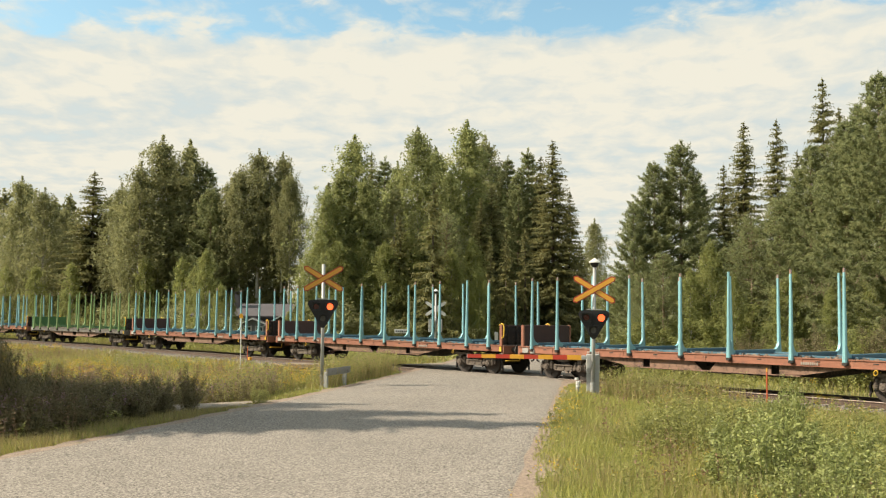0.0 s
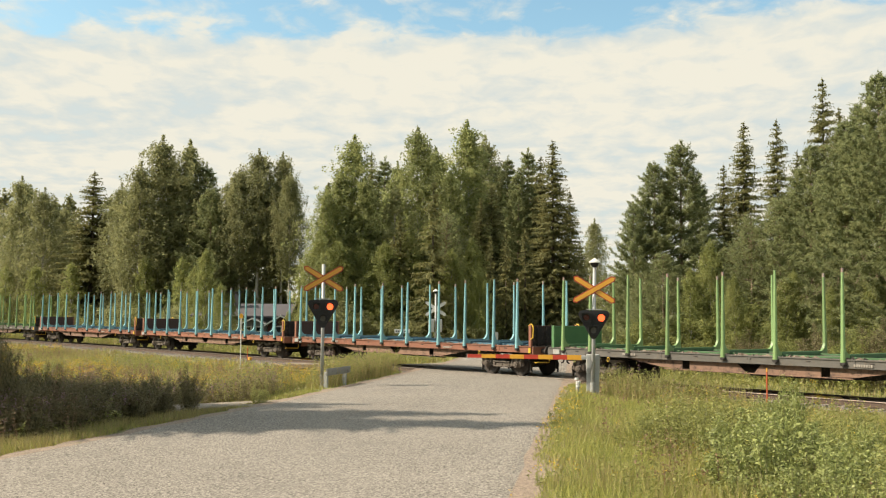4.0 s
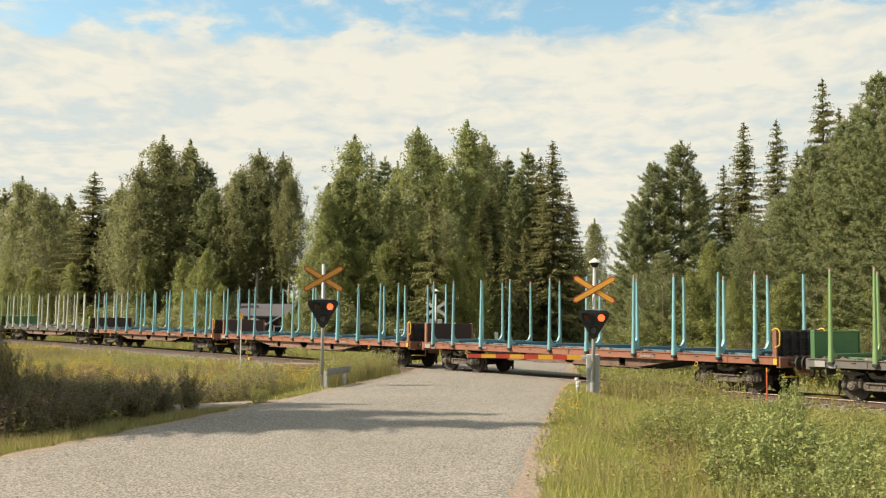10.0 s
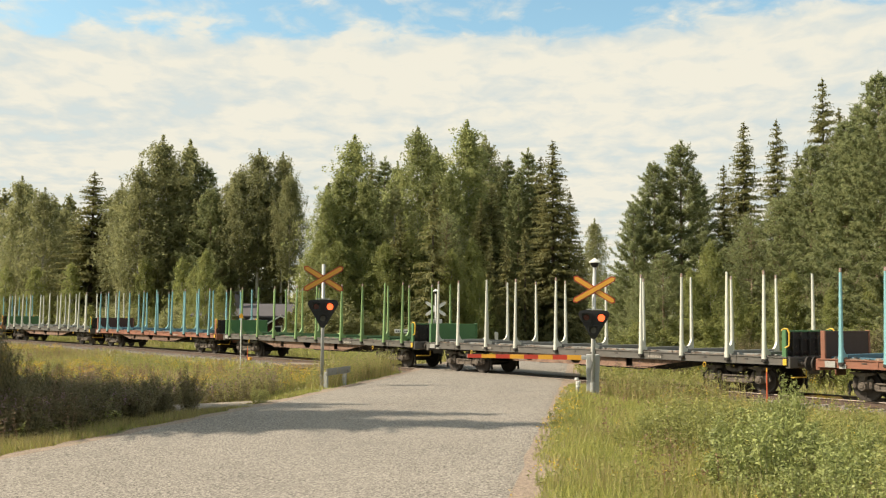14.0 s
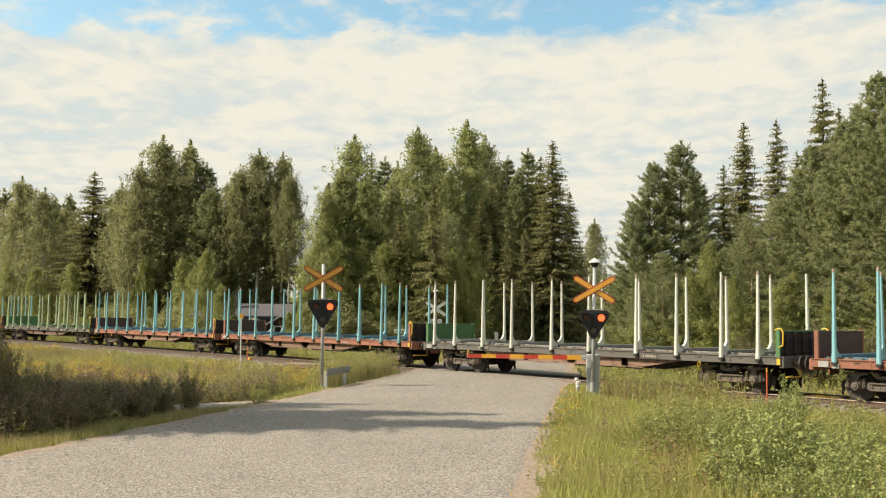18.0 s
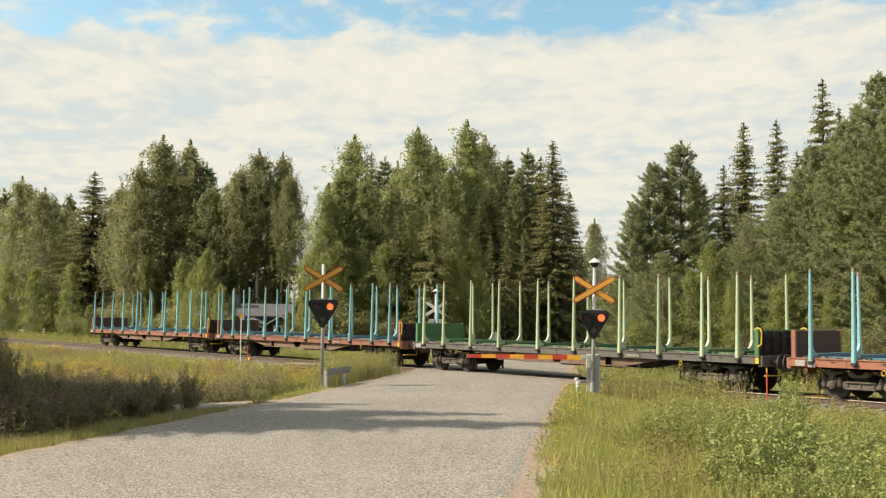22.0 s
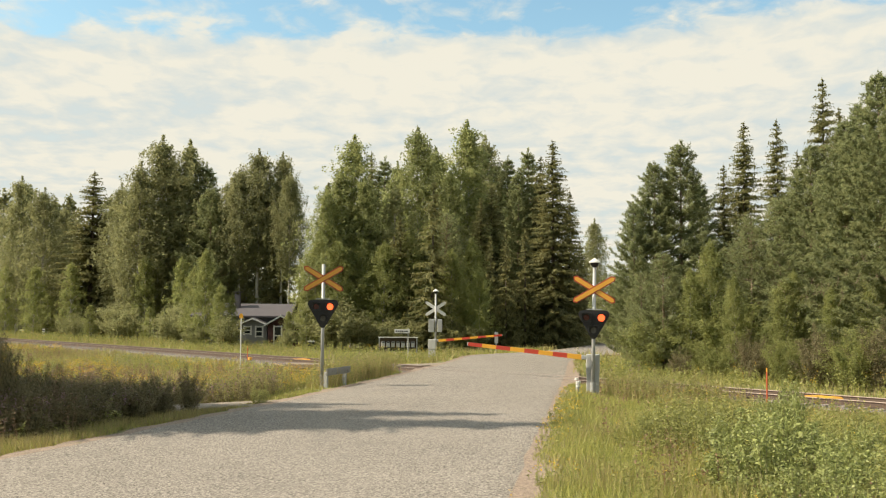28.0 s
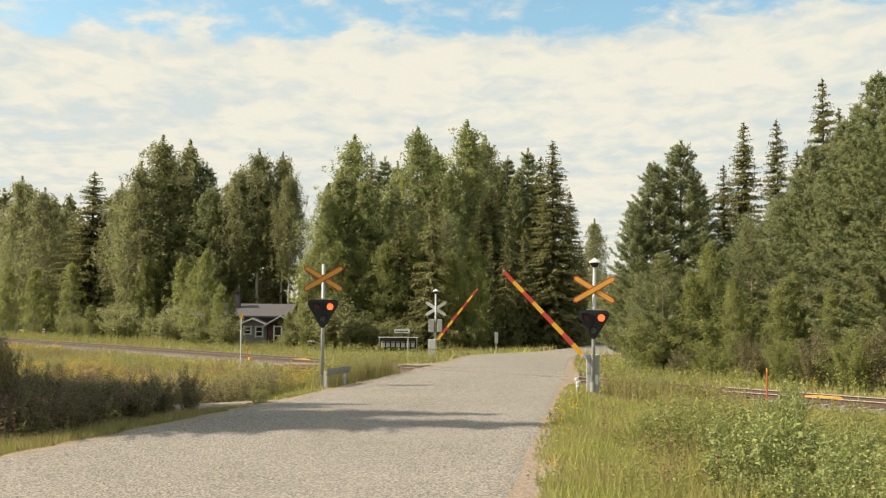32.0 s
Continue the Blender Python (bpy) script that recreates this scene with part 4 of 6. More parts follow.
def grow_pine(seed, h, radius, leaves, bare=0.10, peak=0.35, size=(0.26, 0.075), material="pine_needle", up=0.35, twigs=0, shape=0.72):
    """Pine: whorled limbs carry flat boughs of twigs, which end in brushes of long needles."""
    rng = np.random.default_rng(seed)
    line = trunk_line(rng, h, 0.012 * h + 0.02, sway=0.006)
    limbs, tufts = [line], []
    z = h * bare
    while z < h * 0.975:
        f = z / h
        prof = min((f - bare) / max(peak - bare, 0.01) * 0.4 + 0.6, 1.0) if f < peak else ((1 - f) / (1 - peak)) ** shape
        turn = rng.uniform(0, 6.28)
        m = int(rng.integers(7, 10))
        for j in range(m):
            a = turn + 2 * math.pi * (j + rng.uniform(-0.3, 0.3)) / m
            L = radius * prof * rng.uniform(0.62, 1.12) + 0.10
            out = np.array([math.cos(a), math.sin(a), 0.0])
            side = np.array([-out[1], out[0], 0.0])
            p0 = on_trunk(line, z + rng.uniform(-0.08, 0.08))
            rise = L * up * rng.uniform(0.5, 1.2) * (0.25 + 1.9 * f)
            tip = p0 + out * L + np.array([0, 0, rise])
            limbs.append([(p0, 0.010 + 0.007 * L), (p0 + (tip - p0) * 0.6 - np.array([0, 0, 0.10 * L]), 0.009), (tip, 0.005)])
            for s in np.linspace(0.30, 1.0, max(int(L / 0.13), 3)):
                base = p0 + (tip - p0) * s - np.array([0, 0, 0.10 * L * math.sin(3.14 * s)])
                w = (0.16 + 0.20 * L) * (1.1 - s) + 0.06
                for sg in (-1, 0, 1):
                    d = out * 0.75 + side * sg * rng.uniform(0.4, 1.1) + np.array([0, 0, rng.uniform(-0.15, 0.5) + 0.35 * f])
                    q = base + d * w * rng.uniform(0.5, 1.1) + rng.normal(0, 0.05, 3)
                    tufts.append((*q, *d))
        z += rng.uniform(0.38, 0.52) * max(h / 12, 0.6) * (1.0 if f < 0.6 else 0.8)
    for zz in np.linspace(0.9, 1.0, 10):   # the leader
        for j in range(3):
            tufts.append((*(on_trunk(line, zz * h) + rng.normal(0, 0.05, 3)), rng.normal(0, 0.4), rng.normal(0, 0.4), 1.0))
    for i in range(twigs):   # dead grey limbs low on the trunk
        f, a = rng.uniform(0.08, 0.5), rng.uniform(0, 2 * math.pi)
        p0, L = on_trunk(line, f * h), radius * rng.uniform(0.95, 1.2)
        out = np.array([math.cos(a), math.sin(a), rng.uniform(-0.25, 0.1)])
        limbs.append([(p0, 0.02), (p0 + out * L * 0.6, 0.013), (p0 + out * L + np.array([0, 0, 0.1]), 0.006)])
        for j in range(4):
            b = p0 + out * L * rng.uniform(0.5, 0.95)
            limbs.append([(b, 0.008), (b + rng.normal(0, 0.22, 3), 0.004)])
    tufts = np.array(tufts)
    k = max(leaves // len(tufts), 4)
    n = len(tufts) * k
    d = unit(np.repeat(tufts[:, 3:], k, 0))
    ax = unit(rng.normal(size=(n, 3)) * 0.62 + d * 0.9 + np.array([0, 0, 0.35]))
    ln = rng.uniform(0.7, 1.3, n) * size[0]
    c = np.repeat(tufts[:, :3], k, 0) + ax * ln[:, None] * 0.42 + rng.normal(0, 0.03, (n, 3)) - d * rng.uniform(0, 0.16, (n, 1))
    return limb_mesh("trunk", limbs, M["bark_pine"]), leaf_mesh("crown", [leaf_blades(rng, c, ax, ln, size[1], d + np.array([0, 0, 0.9]), 0.8)], M[material])


def grow_bush(seed, h, radius, leaves, material="bush_leaf", size=(0.15, 0.08), shoots=24, upright=0.0):
    """A bush of shoots that rise from one foot; leaves stand off each shoot, thicker towards its end."""
    rng = np.random.default_rng(seed)
    limbs, blocks = [], []
    for i in range(shoots):
        a = i * 2.399 + rng.uniform(-0.4, 0.4)
        r = radius * math.sqrt((i + 0.5) / shoots) * rng.uniform(0.75, 1.05)
        high = h * rng.uniform(0.6, 1.0) * (1.0 - 0.45 * (r / radius) ** 2)
        top = np.array([math.cos(a) * r, math.sin(a) * r, high])
        foot = np.array([top[0] * (0.2 + 0.55 * upright), top[1] * (0.2 + 0.55 * upright), -0.2])
        mid = foot + (top - foot) * np.array([0.45, 0.45, 0.62])
        limbs.append([(foot, 0.010), (mid, 0.007), (top, 0.003)])
        k = leaves // shoots
        t = rng.uniform(0.10, 1.02, k) ** (0.75 + 0.1 * upright)
        spine = np.where((t < 0.5)[:, None], foot + (mid - foot) * (t / 0.5)[:, None], mid + (top - mid) * ((t - 0.5) / 0.5)[:, None])
        side = rng.integers(0, 7, k)   # side twigs that carry the leaves
        knots = unit(rng.normal(size=(7, 3)) + np.array([0, 0, 0.25])) * rng.uniform(0.3, 1.0, (7, 1)) * 0.22 * (h + radius) * 0.5 * (1.25 - upright)
        b = rng.uniform(0, 6.28, k)
        away = np.stack([np.cos(b), np.sin(b), rng.uniform(-0.3, 0.9, k)], 1)
        off = np.abs(rng.normal(0, 0.055, k)) * (h + radius) * 0.5
        c = spine + knots[side] * rng.uniform(0.2, 1.0, (k, 1)) * (1.2 - t)[:, None] + unit(away) * (off + size[0] * 0.4)[:, None]
        c[:, 2] = np.maximum(c[:, 2], -0.1)
        blocks.append(leaf_blades(rng, c, unit(away + rng.normal(0, 0.3, (k, 3))), size[0] * rng.uniform(0.65, 1.3, k) * (1.1 - 0.3 * t), size[1] * (1.1 - 0.3 * t), away * 0.5 + np.array([0, 0, 0.8]), 0.7))
    return limb_mesh("trunk", limbs, M["stem_green"] if upright else M["bark_dark"]), leaf_mesh("crown", blocks, M[material])


F = 1760.7


def lies(px, depth):
    """The sideways place of a tree that stands that deep in the view, by its bearing."""
    return (px - 784.0) / F * depth


def tall(px, top, depth):
    """The height of a tree from the bearing and the rise of its tip."""
    horizon = 559.4 + 0.0088 * (px - 784)
    return EYE[2] + (horizon - top) / F * depth


KINDS = {}


def kind(name, h, maker, label, category, *args, **kw):
    KINDS.setdefault(name, []).append((h, maker(*args, **kw), label, category))


BIRCH, SPRUCE, PINE, ASPEN = "tall birch with a pale trunk and drooping grey-green crown", "dark pointed spruce at the edge of the woods", "young pine with blue-green needles", "young light green birch"
for i in range(4):
    kind("birch", 20, grow_broadleaf, BIRCH, "birch", 10 + i, 20, 2.7 + 0.25 * i, 25000, 0.08, "birch_leaf", (0.215, 0.14), peak=0.34, droop=0.75)
for i in range(3):
    kind("green_birch", 20, grow_broadleaf, "tall fresh green birch behind the crossing", "birch", 100 + i, 20, 2.9 + 0.2 * i, 25000, 0.06, "green_birch_leaf", (0.215, 0.14), peak=0.32, droop=0.7)
for i in range(2):
    kind("bare_birch", 20, grow_broadleaf, "tall birch with a bare pale lower trunk", "birch", 25 + i, 20, 3.0, 20000, 0.38, "birch_leaf", (0.215, 0.14), peak=0.36, droop=0.9)
    kind("back_sapling", 9, grow_broadleaf, ASPEN, "birch", 27 + i, 9, 1.7, 9000, 0.03, "aspen_leaf", (0.165, 0.11), peak=0.26, droop=0.3)
    kind("back_bush", 3, grow_bush, "dense green bush at the edge of the woods", "bush", 75 + i, 3, 1.7, 3600, "birch_leaf", (0.15, 0.09))
    kind("back_birch", 20, grow_broadleaf, BIRCH, "birch", 15 + i, 20, 3.6, 7000, 0.10, "birch_leaf", (0.38, 0.25), peak=0.34)
    kind("back_spruce", 18, grow_spruce, SPRUCE, "spruce", 35 + i, 18, 4.0, gap=0.55, blade=(0.8, 0.32))
    kind("sapling", 9, grow_broadleaf, ASPEN, "birch", 20 + i, 9, 1.7, 20000, 0.03, "aspen_leaf", (0.115, 0.08), peak=0.26, droop=0.3)
    kind("spruce", 18, grow_spruce, SPRUCE, "spruce", 30 + i, 18, 4.2, gap=0.27, blade=(0.46, 0.135))
    kind("pine", 13, grow_pine, PINE, "pine", 40 + i, 13, 3.7, 84000, peak=0.18, size=(0.17, 0.042), twigs=44, shape=0.88)
    kind("tall_pine", 19, grow_pine, "tall slender pine with dark needles", "pine", 50 + i, 19, 2.7, 18000, bare=0.22, peak=0.45, size=(0.30, 0.085), shape=0.8)
    kind("small_pine", 6, grow_pine, PINE, "pine", 60 + i, 6, 1.6, 20000, bare=0.03, peak=0.2, size=(0.13, 0.028))
    kind("bush", 3, grow_bush, "dense green roadside bush", "bush", 70 + i, 3, 1.7, 9500, "aspen_leaf", (0.095, 0.058), shoots=30)
    kind("dark_bush", 3, grow_bush, "dark leafy willow bush", "bush", 80 + i, 3, 1.6, 10500, "bush_leaf", (0.085, 0.048), shoots=26)
for i in range(3):
    kind("willow", 1.2, grow_bush, "low narrow-leaved willow scrub in the verge", "bush", 90 + i, 1.2, 0.7, 3400, "herb_leaf", (0.085, 0.021), shoots=30, upright=0.6)
    kind("sallow", 1.2, grow_bush, "low broad-leaved sallow with pale green leaves", "bush", 96 + i, 1.2, 0.6, 2200, "sallow_leaf", (0.085, 0.034), shoots=17, upright=0.5)
FIRST = {}


def plant(name, x, y, h, rng, widen=1.0):
    v = int(rng.integers(0, len(KINDS[name])))
    h0, (trunk, crown), label, category = KINDS[name][v]
    s = h / h0
    m = Matrix.Translation((x, y, float(ground_z(x, y)))) @ Matrix.Rotation(rng.uniform(0, 6.28), 4, "Z") @ Matrix.Diagonal((s * widen, s * widen, s, 1))
    if (name, v) not in FIRST:
        names = {"bare_birch": "birch", "green_birch": "birch", "back_sapling": "birch", "back_birch": "birch", "back_spruce": "spruce", "tall_pine": "pine", "small_pine": "pine", "sapling": "birch", "dark_bush": "bush", "willow": "bush", "sallow": "bush"}
        t = thing(names.get(name, name) + "_tree" if category != "bush" else "bush", Matrix.Identity(4), label, category, "woods by the railway" if category != "bush" else "bushes")
        part("trunk", trunk, None, t)
        part("crown", crown, None, t)
        FIRST[(name, v)] = t
        t.matrix_world = m
        return t
    ob = copy_thing(FIRST[(name, v)], Matrix.Identity(4))
    ob.matrix_basis = m
    return ob


def plant_woods():
    rng = np.random.default_rng(5)
    # the dark_bush entries put the shadow under the pines into darker leaves
    rows = """birch 32 312 112 1|birch 78 333 108 1|spruce 160 303 106 1.55|birch 108 362 116 1|birch 212 325 104 .9|birch 277 238 99 1.15|birch 332 246 99 1.1|tall_pine 362 288 100 1.2|pine 372 330 96 1
birch 245 285 97 1|birch 305 275 103 1|sapling 127 465 100 1|sapling 62 470 103 1.1|sapling 12 470 108 1|sapling 258 452 95 1|sapling 322 455 90 1|sapling 365 440 76 .9|sapling 392 500 74 .9|bush 405 545 73 1.2|bush 350 560 76 1.2|sapling 345 470 80 .9|bush 512 570 72 .8|bush 212 545 95 1|bush 168 552 97 1|spruce 368 400 99 1
back_birch 0 335 128 1.1|back_birch 52 330 126 1.1|back_birch 95 352 128 1.1|back_birch 132 385 122 1.1|back_birch 190 345 122 1|back_spruce 20 400 118 1.2|back_spruce 75 410 118 1.2|back_spruce 122 440 116 1.2|back_birch 230 330 118 1|bush 440 592 75 1|bush 474 594 74.5 1|bush 500 585 73.5 .9|sapling 412 520 74 .7|bare_birch 455 263 97 .9|bare_birch 424 292 96 .85|bare_birch 500 268 98 .8|bare_birch 512 300 94 .7|birch 470 320 104 .95|birch 405 315 98 1
green_birch 625 236 80 1.05|spruce 655 268 97 .9|tall_pine 678 280 98 1|green_birch 598 292 78.5 .95|green_birch 736 220 84 1|green_birch 700 286 92 .9|green_birch 823 207 86 1.1|green_birch 768 258 93 1|birch 852 238 95 1|green_birch 795 300 83 .9|green_birch 645 310 78 .95|green_birch 575 330 77 .95
sapling 560 430 77 1.2|sapling 598 420 76 1.1|sapling 640 415 77 1.1|sapling 680 425 76 1.2|sapling 722 410 77 1.1|sapling 762 392 78 1.1|small_pine 790 380 77 1.1|sapling 835 425 77 1.1|sapling 545 500 74 1|bush 600 540 72 1.2|bush 650 545 73 1.2|bush 700 550 73 1.2|bush 750 550 73 1.3|bush 800 560 72 1.2|bush 840 565 72 1.1
tall_pine 898 278 97 1|tall_pine 935 262 97 1|tall_pine 917 300 90 1|tall_pine 880 290 100 1|spruce 980 248 82 1.1|spruce 955 275 90 1|spruce 1008 340 86 1|spruce 870 330 84 1|spruce 850 350 82 1|tall_pine 905 330 112 1|tall_pine 940 320 116 1|back_spruce 890 400 100 1.3|back_spruce 920 420 98 1.3|back_spruce 945 430 104 1.3|back_spruce 875 460 92 1.3|back_spruce 905 470 108 1.4|back_spruce 935 480 112 1.4|back_spruce 965 420 95 1.2|sapling 800 440 74 1.1|sapling 848 470 73 1|back_spruce 868 420 76 .7|back_spruce 896 410 75 .8|back_spruce 930 405 79 .85|back_spruce 962 430 83 .8|bush 900 560 100 1.5|bush 930 560 102 1.6|bush 955 565 98 1.5|bush 870 560 90 1.5|spruce 1025 430 108 1.2|spruce 990 480 100 1.2
birch 1052 390 150 .9|bush 1062 500 125 1.5|bush 1085 530 110 1.4|sapling 1095 490 110 1|sapling 1040 500 140 1.2
pine 1208 246 52 1.1|pine 1158 284 52 1.05|pine 1122 355 51 .9|spruce 1318 214 64 .95|spruce 1284 288 60 .9|spruce 1380 207 76 .85|spruce 1415 262 64 .9|spruce 1463 131 64 .8|spruce 1492 188 66 .85|tall_pine 1240 320 60 1
pine 1440 250 45 1|pine 1500 205 42 1.0|pine 1562 118 40 1.0|pine 1530 175 45 .85|small_pine 1332 378 47 1.1|small_pine 1380 350 46 1.1|sapling 1258 420 46 .9|sapling 1222 470 45 .8|small_pine 1175 450 46 1.2|sapling 1300 480 43 .8|sapling 1405 470 41 .8|small_pine 1135 480 47 1.1
bush 1150 590 45 .9|dark_bush 1205 600 43 .9|bush 1262 580 41 1|dark_bush 1330 570 40 1|bush 1392 575 38.5 1|dark_bush 1450 560 37 1|bush 1510 560 35.5 1|dark_bush 1562 545 35 1|sapling 513 550 74 .9|bush 490 592 74 .8|sapling 1470 500 39 .8|sapling 1545 470 38 .9|pine 1600 150 38 1|pine 1640 160 40 1"""
    for line in rows.replace("\n", "|").split("|"):
        name, px, top, depth, widen = line.split()
        px, top, depth = float(px), float(top), 1.089 * float(depth)
        if name == "bush" and depth > 60 or name == "sapling" and depth > 90:
            name = "back_" + name
        plant(name, lies(px, depth), depth, tall(px, top - (0 if "bush" in name else 6), depth), rng, float(widen) * (1.08 if "birch" in name else 1.0))
    # the depth of the woods behind
    for i in range(46):
        u = -135 + i * 3.2 + rng.uniform(-1, 1)
        x, y, _ = track_xy(u, rng.uniform(20, 34) if u < -35 else rng.uniform(17, 30))
        if 3 < x < 26 and 60 < y < 136 or y < 20:
            continue
        if edge_x(EDGE_L, y) - 4 < x < edge_x(EDGE_R, y) + 4 or (-24 < x < -10 and 72 < y < 92):
            continue
        px = 784 + x / y * F
        top = 330 if px < 520 else 310 if px < 1000 else 330
        plant("back_birch" if i % 3 == 0 else "back_spruce", x, y, max(tall(px, top, y) * rng.uniform(0.75, 1.0), 6), rng)
    # trees on the sunny side of the road, whose shade falls over the meadow and the asphalt
    for x, y, h, n, w in ((-16.2, 24.0, 16.0, "spruce", 1.05), (-15.4, 21.6, 17.2, "spruce", 1.05), (-15.2, 26.8, 12.0, "spruce", 1.0), (-18.6, 23.2, 15.0, "birch", 1.2), (-19.0, 25.6, 14.5, "spruce", 1.3), (-13.6, 20.3, 7.2, "spruce", 1.6), (-14.3, 22.8, 7.6, "spruce", 1.5),
                          (-20.5, 21.8, 17.0, "spruce", 1.3), (-21.5, 24.1, 16.5, "spruce", 1.4)):
        plant(n, x, y, h, rng, w)
    # undergrowth along the edge of the woods
    for i in range(30):
        u = -128 + 3.7 * i + rng.uniform(-0.8, 0.8)
        x, y, _ = track_xy(u, rng.uniform(9.5, 12.5) if u > -60 or u < -70 else 14)
        if off_road(x, y) < 4 or (-24 < x < -9 and 65 < y < 92) or y < 37 or (abs(x + 3) < 6 and 58 < y < 76):
            continue
        plant((("bush", "sapling", "bush") if y < 68 else ("back_bush", "back_sapling", "back_bush"))[i % 3], x, y, rng.uniform(2.2, 5.0), rng, 1.3)


plant_woods()


def far_woods():
    """Forest all round, far behind the nearer trees."""
    rng = np.random.default_rng(77)
    blocks = []
    n = 900
    a = rng.uniform(0, 2 * math.pi, n)
    r = rng.uniform(170, 300, n)
    for ang, rad in zip(a, r):
        x, y = rad * math.sin(ang), rad * math.cos(ang)
        lat, u = track_lat(x, y)
        if abs(lat) < 14 or off_road(x, y) < 9 and y > 0:
            continue
        h, k = rng.uniform(9, 15), 60
        t = rng.uniform(0, 1, k)
        rr = (1 - t) * 2.4 + 0.2
        b = rng.uniform(0, 2 * math.pi, k)
        c = np.stack([x + rr * np.cos(b), y + rr * np.sin(b), t * h], 1)
        blocks.append(leaf_blades(rng, c, unit(rng.normal(size=(k, 3)) + np.array([0, 0, -0.5])), 1.6, 1.1, np.stack([np.cos(b), np.sin(b), np.full(k, 0.4)], 1), 0.4))
    tagged(new("far_woods", leaf_mesh("far_woods", blocks, M["spruce_needle"])), "distant dark forest all round the fields", "forest", kind="stuff")


far_woods()

# ---- level crossing: signals, booms ----
BOOMS, FLASHERS = [], []


def cross_arm(half, width, depth, inset=0.0):
    """An arm of a crossing sign along x, with pointed ends."""
    w, a = width / 2 - inset, half - inset * 1.4
    return [(-a, -w * 0.12), (-a + w * 0.85, -w), (a - w * 0.85, -w), (a, -w * 0.12), (a, w * 0.12), (a - w * 0.85, w), (-a + w * 0.85, w), (-a, w * 0.12)]


def saltire(parent, z, half, width, angle, face, border, y=-0.09, label=""):
    for i, s in enumerate((1, -1)):
        bm = bmesh.new()
        prism(bm, cross_arm(half, width, 0.02), 0.016)
        arm = part("sign_arm", bm, border, parent, label)
        arm.matrix_local = pose(0, y - 0.03 * (1 - i), z, 0, -s * angle, 0)
        if face is not border:
            bm = bmesh.new()
            prism(bm, cross_arm(half, width, 0.02, 0.033), 0.008)
            part("sign_face", bm, face, arm, "yellow reflective face").location = (0, -0.011, 0)


def rounded_triangle(w, h, r, n=5):
    """A triangle on its point with round corners, (x, z), the top edge at z = 0."""
    pts = []
    for cx, cz, a0, a1 in ((-w / 2 + r, -r, 90, 212), (0, -h + r * 0.8, 212, 328), (w / 2 - r, -r, -32, 90)):
        for i in range(n):
            a = radians(a0 + (a1 - a0) * i / (n - 1))
            rr = r if cz > -h / 2 else r * 0.8
            pts.append((cx + rr * math.cos(a), cz + rr * math.sin(a)))
    return pts


def lantern(parent, z):
    bm = bmesh.new()
    rod(bm, (0, 0, z - 0.20), (0, 0, z - 0.06), 0.055, 0.075, seg=12)
    rod(bm, (0, 0, z - 0.13), (0, 0, z), 0.09, 0.15, seg=14)
    part("bell_housing", bm, M["signal_black"], parent)
    bm = bmesh.new()
    rod(bm, (0, 0, z), (0, 0, z + 0.03), 0.20, 0.20, seg=18)
    rod(bm, (0, 0, z + 0.03), (0, 0, z + 0.12), 0.20, 0.07, seg=18)
    rod(bm, (0, 0, z + 0.12), (0, 0, z + 0.16), 0.07, 0.02, seg=12)
    part("bell_cap", bm, M["white_paint"], parent, "pale domed cap", smooth=False)


def signal_head(post, z, w=1.02, h=0.95, y=-0.12):
    bm = bmesh.new()
    prism(bm, rounded_triangle(w, h, 0.14), 0.06)
    head = part("signal_board", bm, M["signal_black"], post, "black rounded triangular board")
    head.location = (0, y, z)
    spots = [(-0.245, -0.245), (0.245, -0.245), (0.0, -0.66)]
    for i, (x, dz) in enumerate(spots):
        bm = bmesh.new()   # square hood
        for a in range(0, 4):
            sx, sz = ((0, 1), (1, 0), (0, -1), (-1, 0))[a]
            if sz < 0:
                continue
            box(bm, 0.30 if sz else 0.012, 0.26, 0.012 if sz else 0.30, sx * 0.15, -0.13, sz * 0.15)
        box(bm, 0.30, 0.03, 0.30, 0, -0.005, 0)
        hood = part("hood", bm, M["hood_grey"], head)
        hood.location = (x, -0.03, dz)
        bm = bmesh.new()
        rod(bm, (0, -0.022, 0), (0, -0.045, 0), 0.105, 0.095, seg=20)
        part("lens", bm, M["lens_off"] if i < 2 else M["lens_clear"], head, "unlit dark red lens" if i < 2 else "unlit clear lens").location = (x, -0.03, dz)
    bm = bmesh.new()
    rod(bm, (0, 0, 0), (0, -0.02, 0), 0.118, 0.060, seg=22)
    lamp = part("lit_lamp", bm, M["red_light"], head, "glowing red flashing light")
    right, left = Matrix.Translation((0.245, -0.078, -0.245)), Matrix.Translation((-0.245, -0.078, -0.245))
    lamp.matrix_local = right
    lamp.data.materials.append(M["red_core"])
    for f in lamp.data.polygons:
        if f.normal.y < -0.9:
            f.material_index = 1
    FLASHERS.append((lamp, right, left))
    bm = bmesh.new()
    box(bm, 0.5, 0.16, 0.03, 0, 0.06, 0.03)
    box(bm, 0.10, 0.10, 0.5, 0, 0.06, -0.3)
    part("bracket", bm, M["galv"], post).location = (0, y, z)
    return head


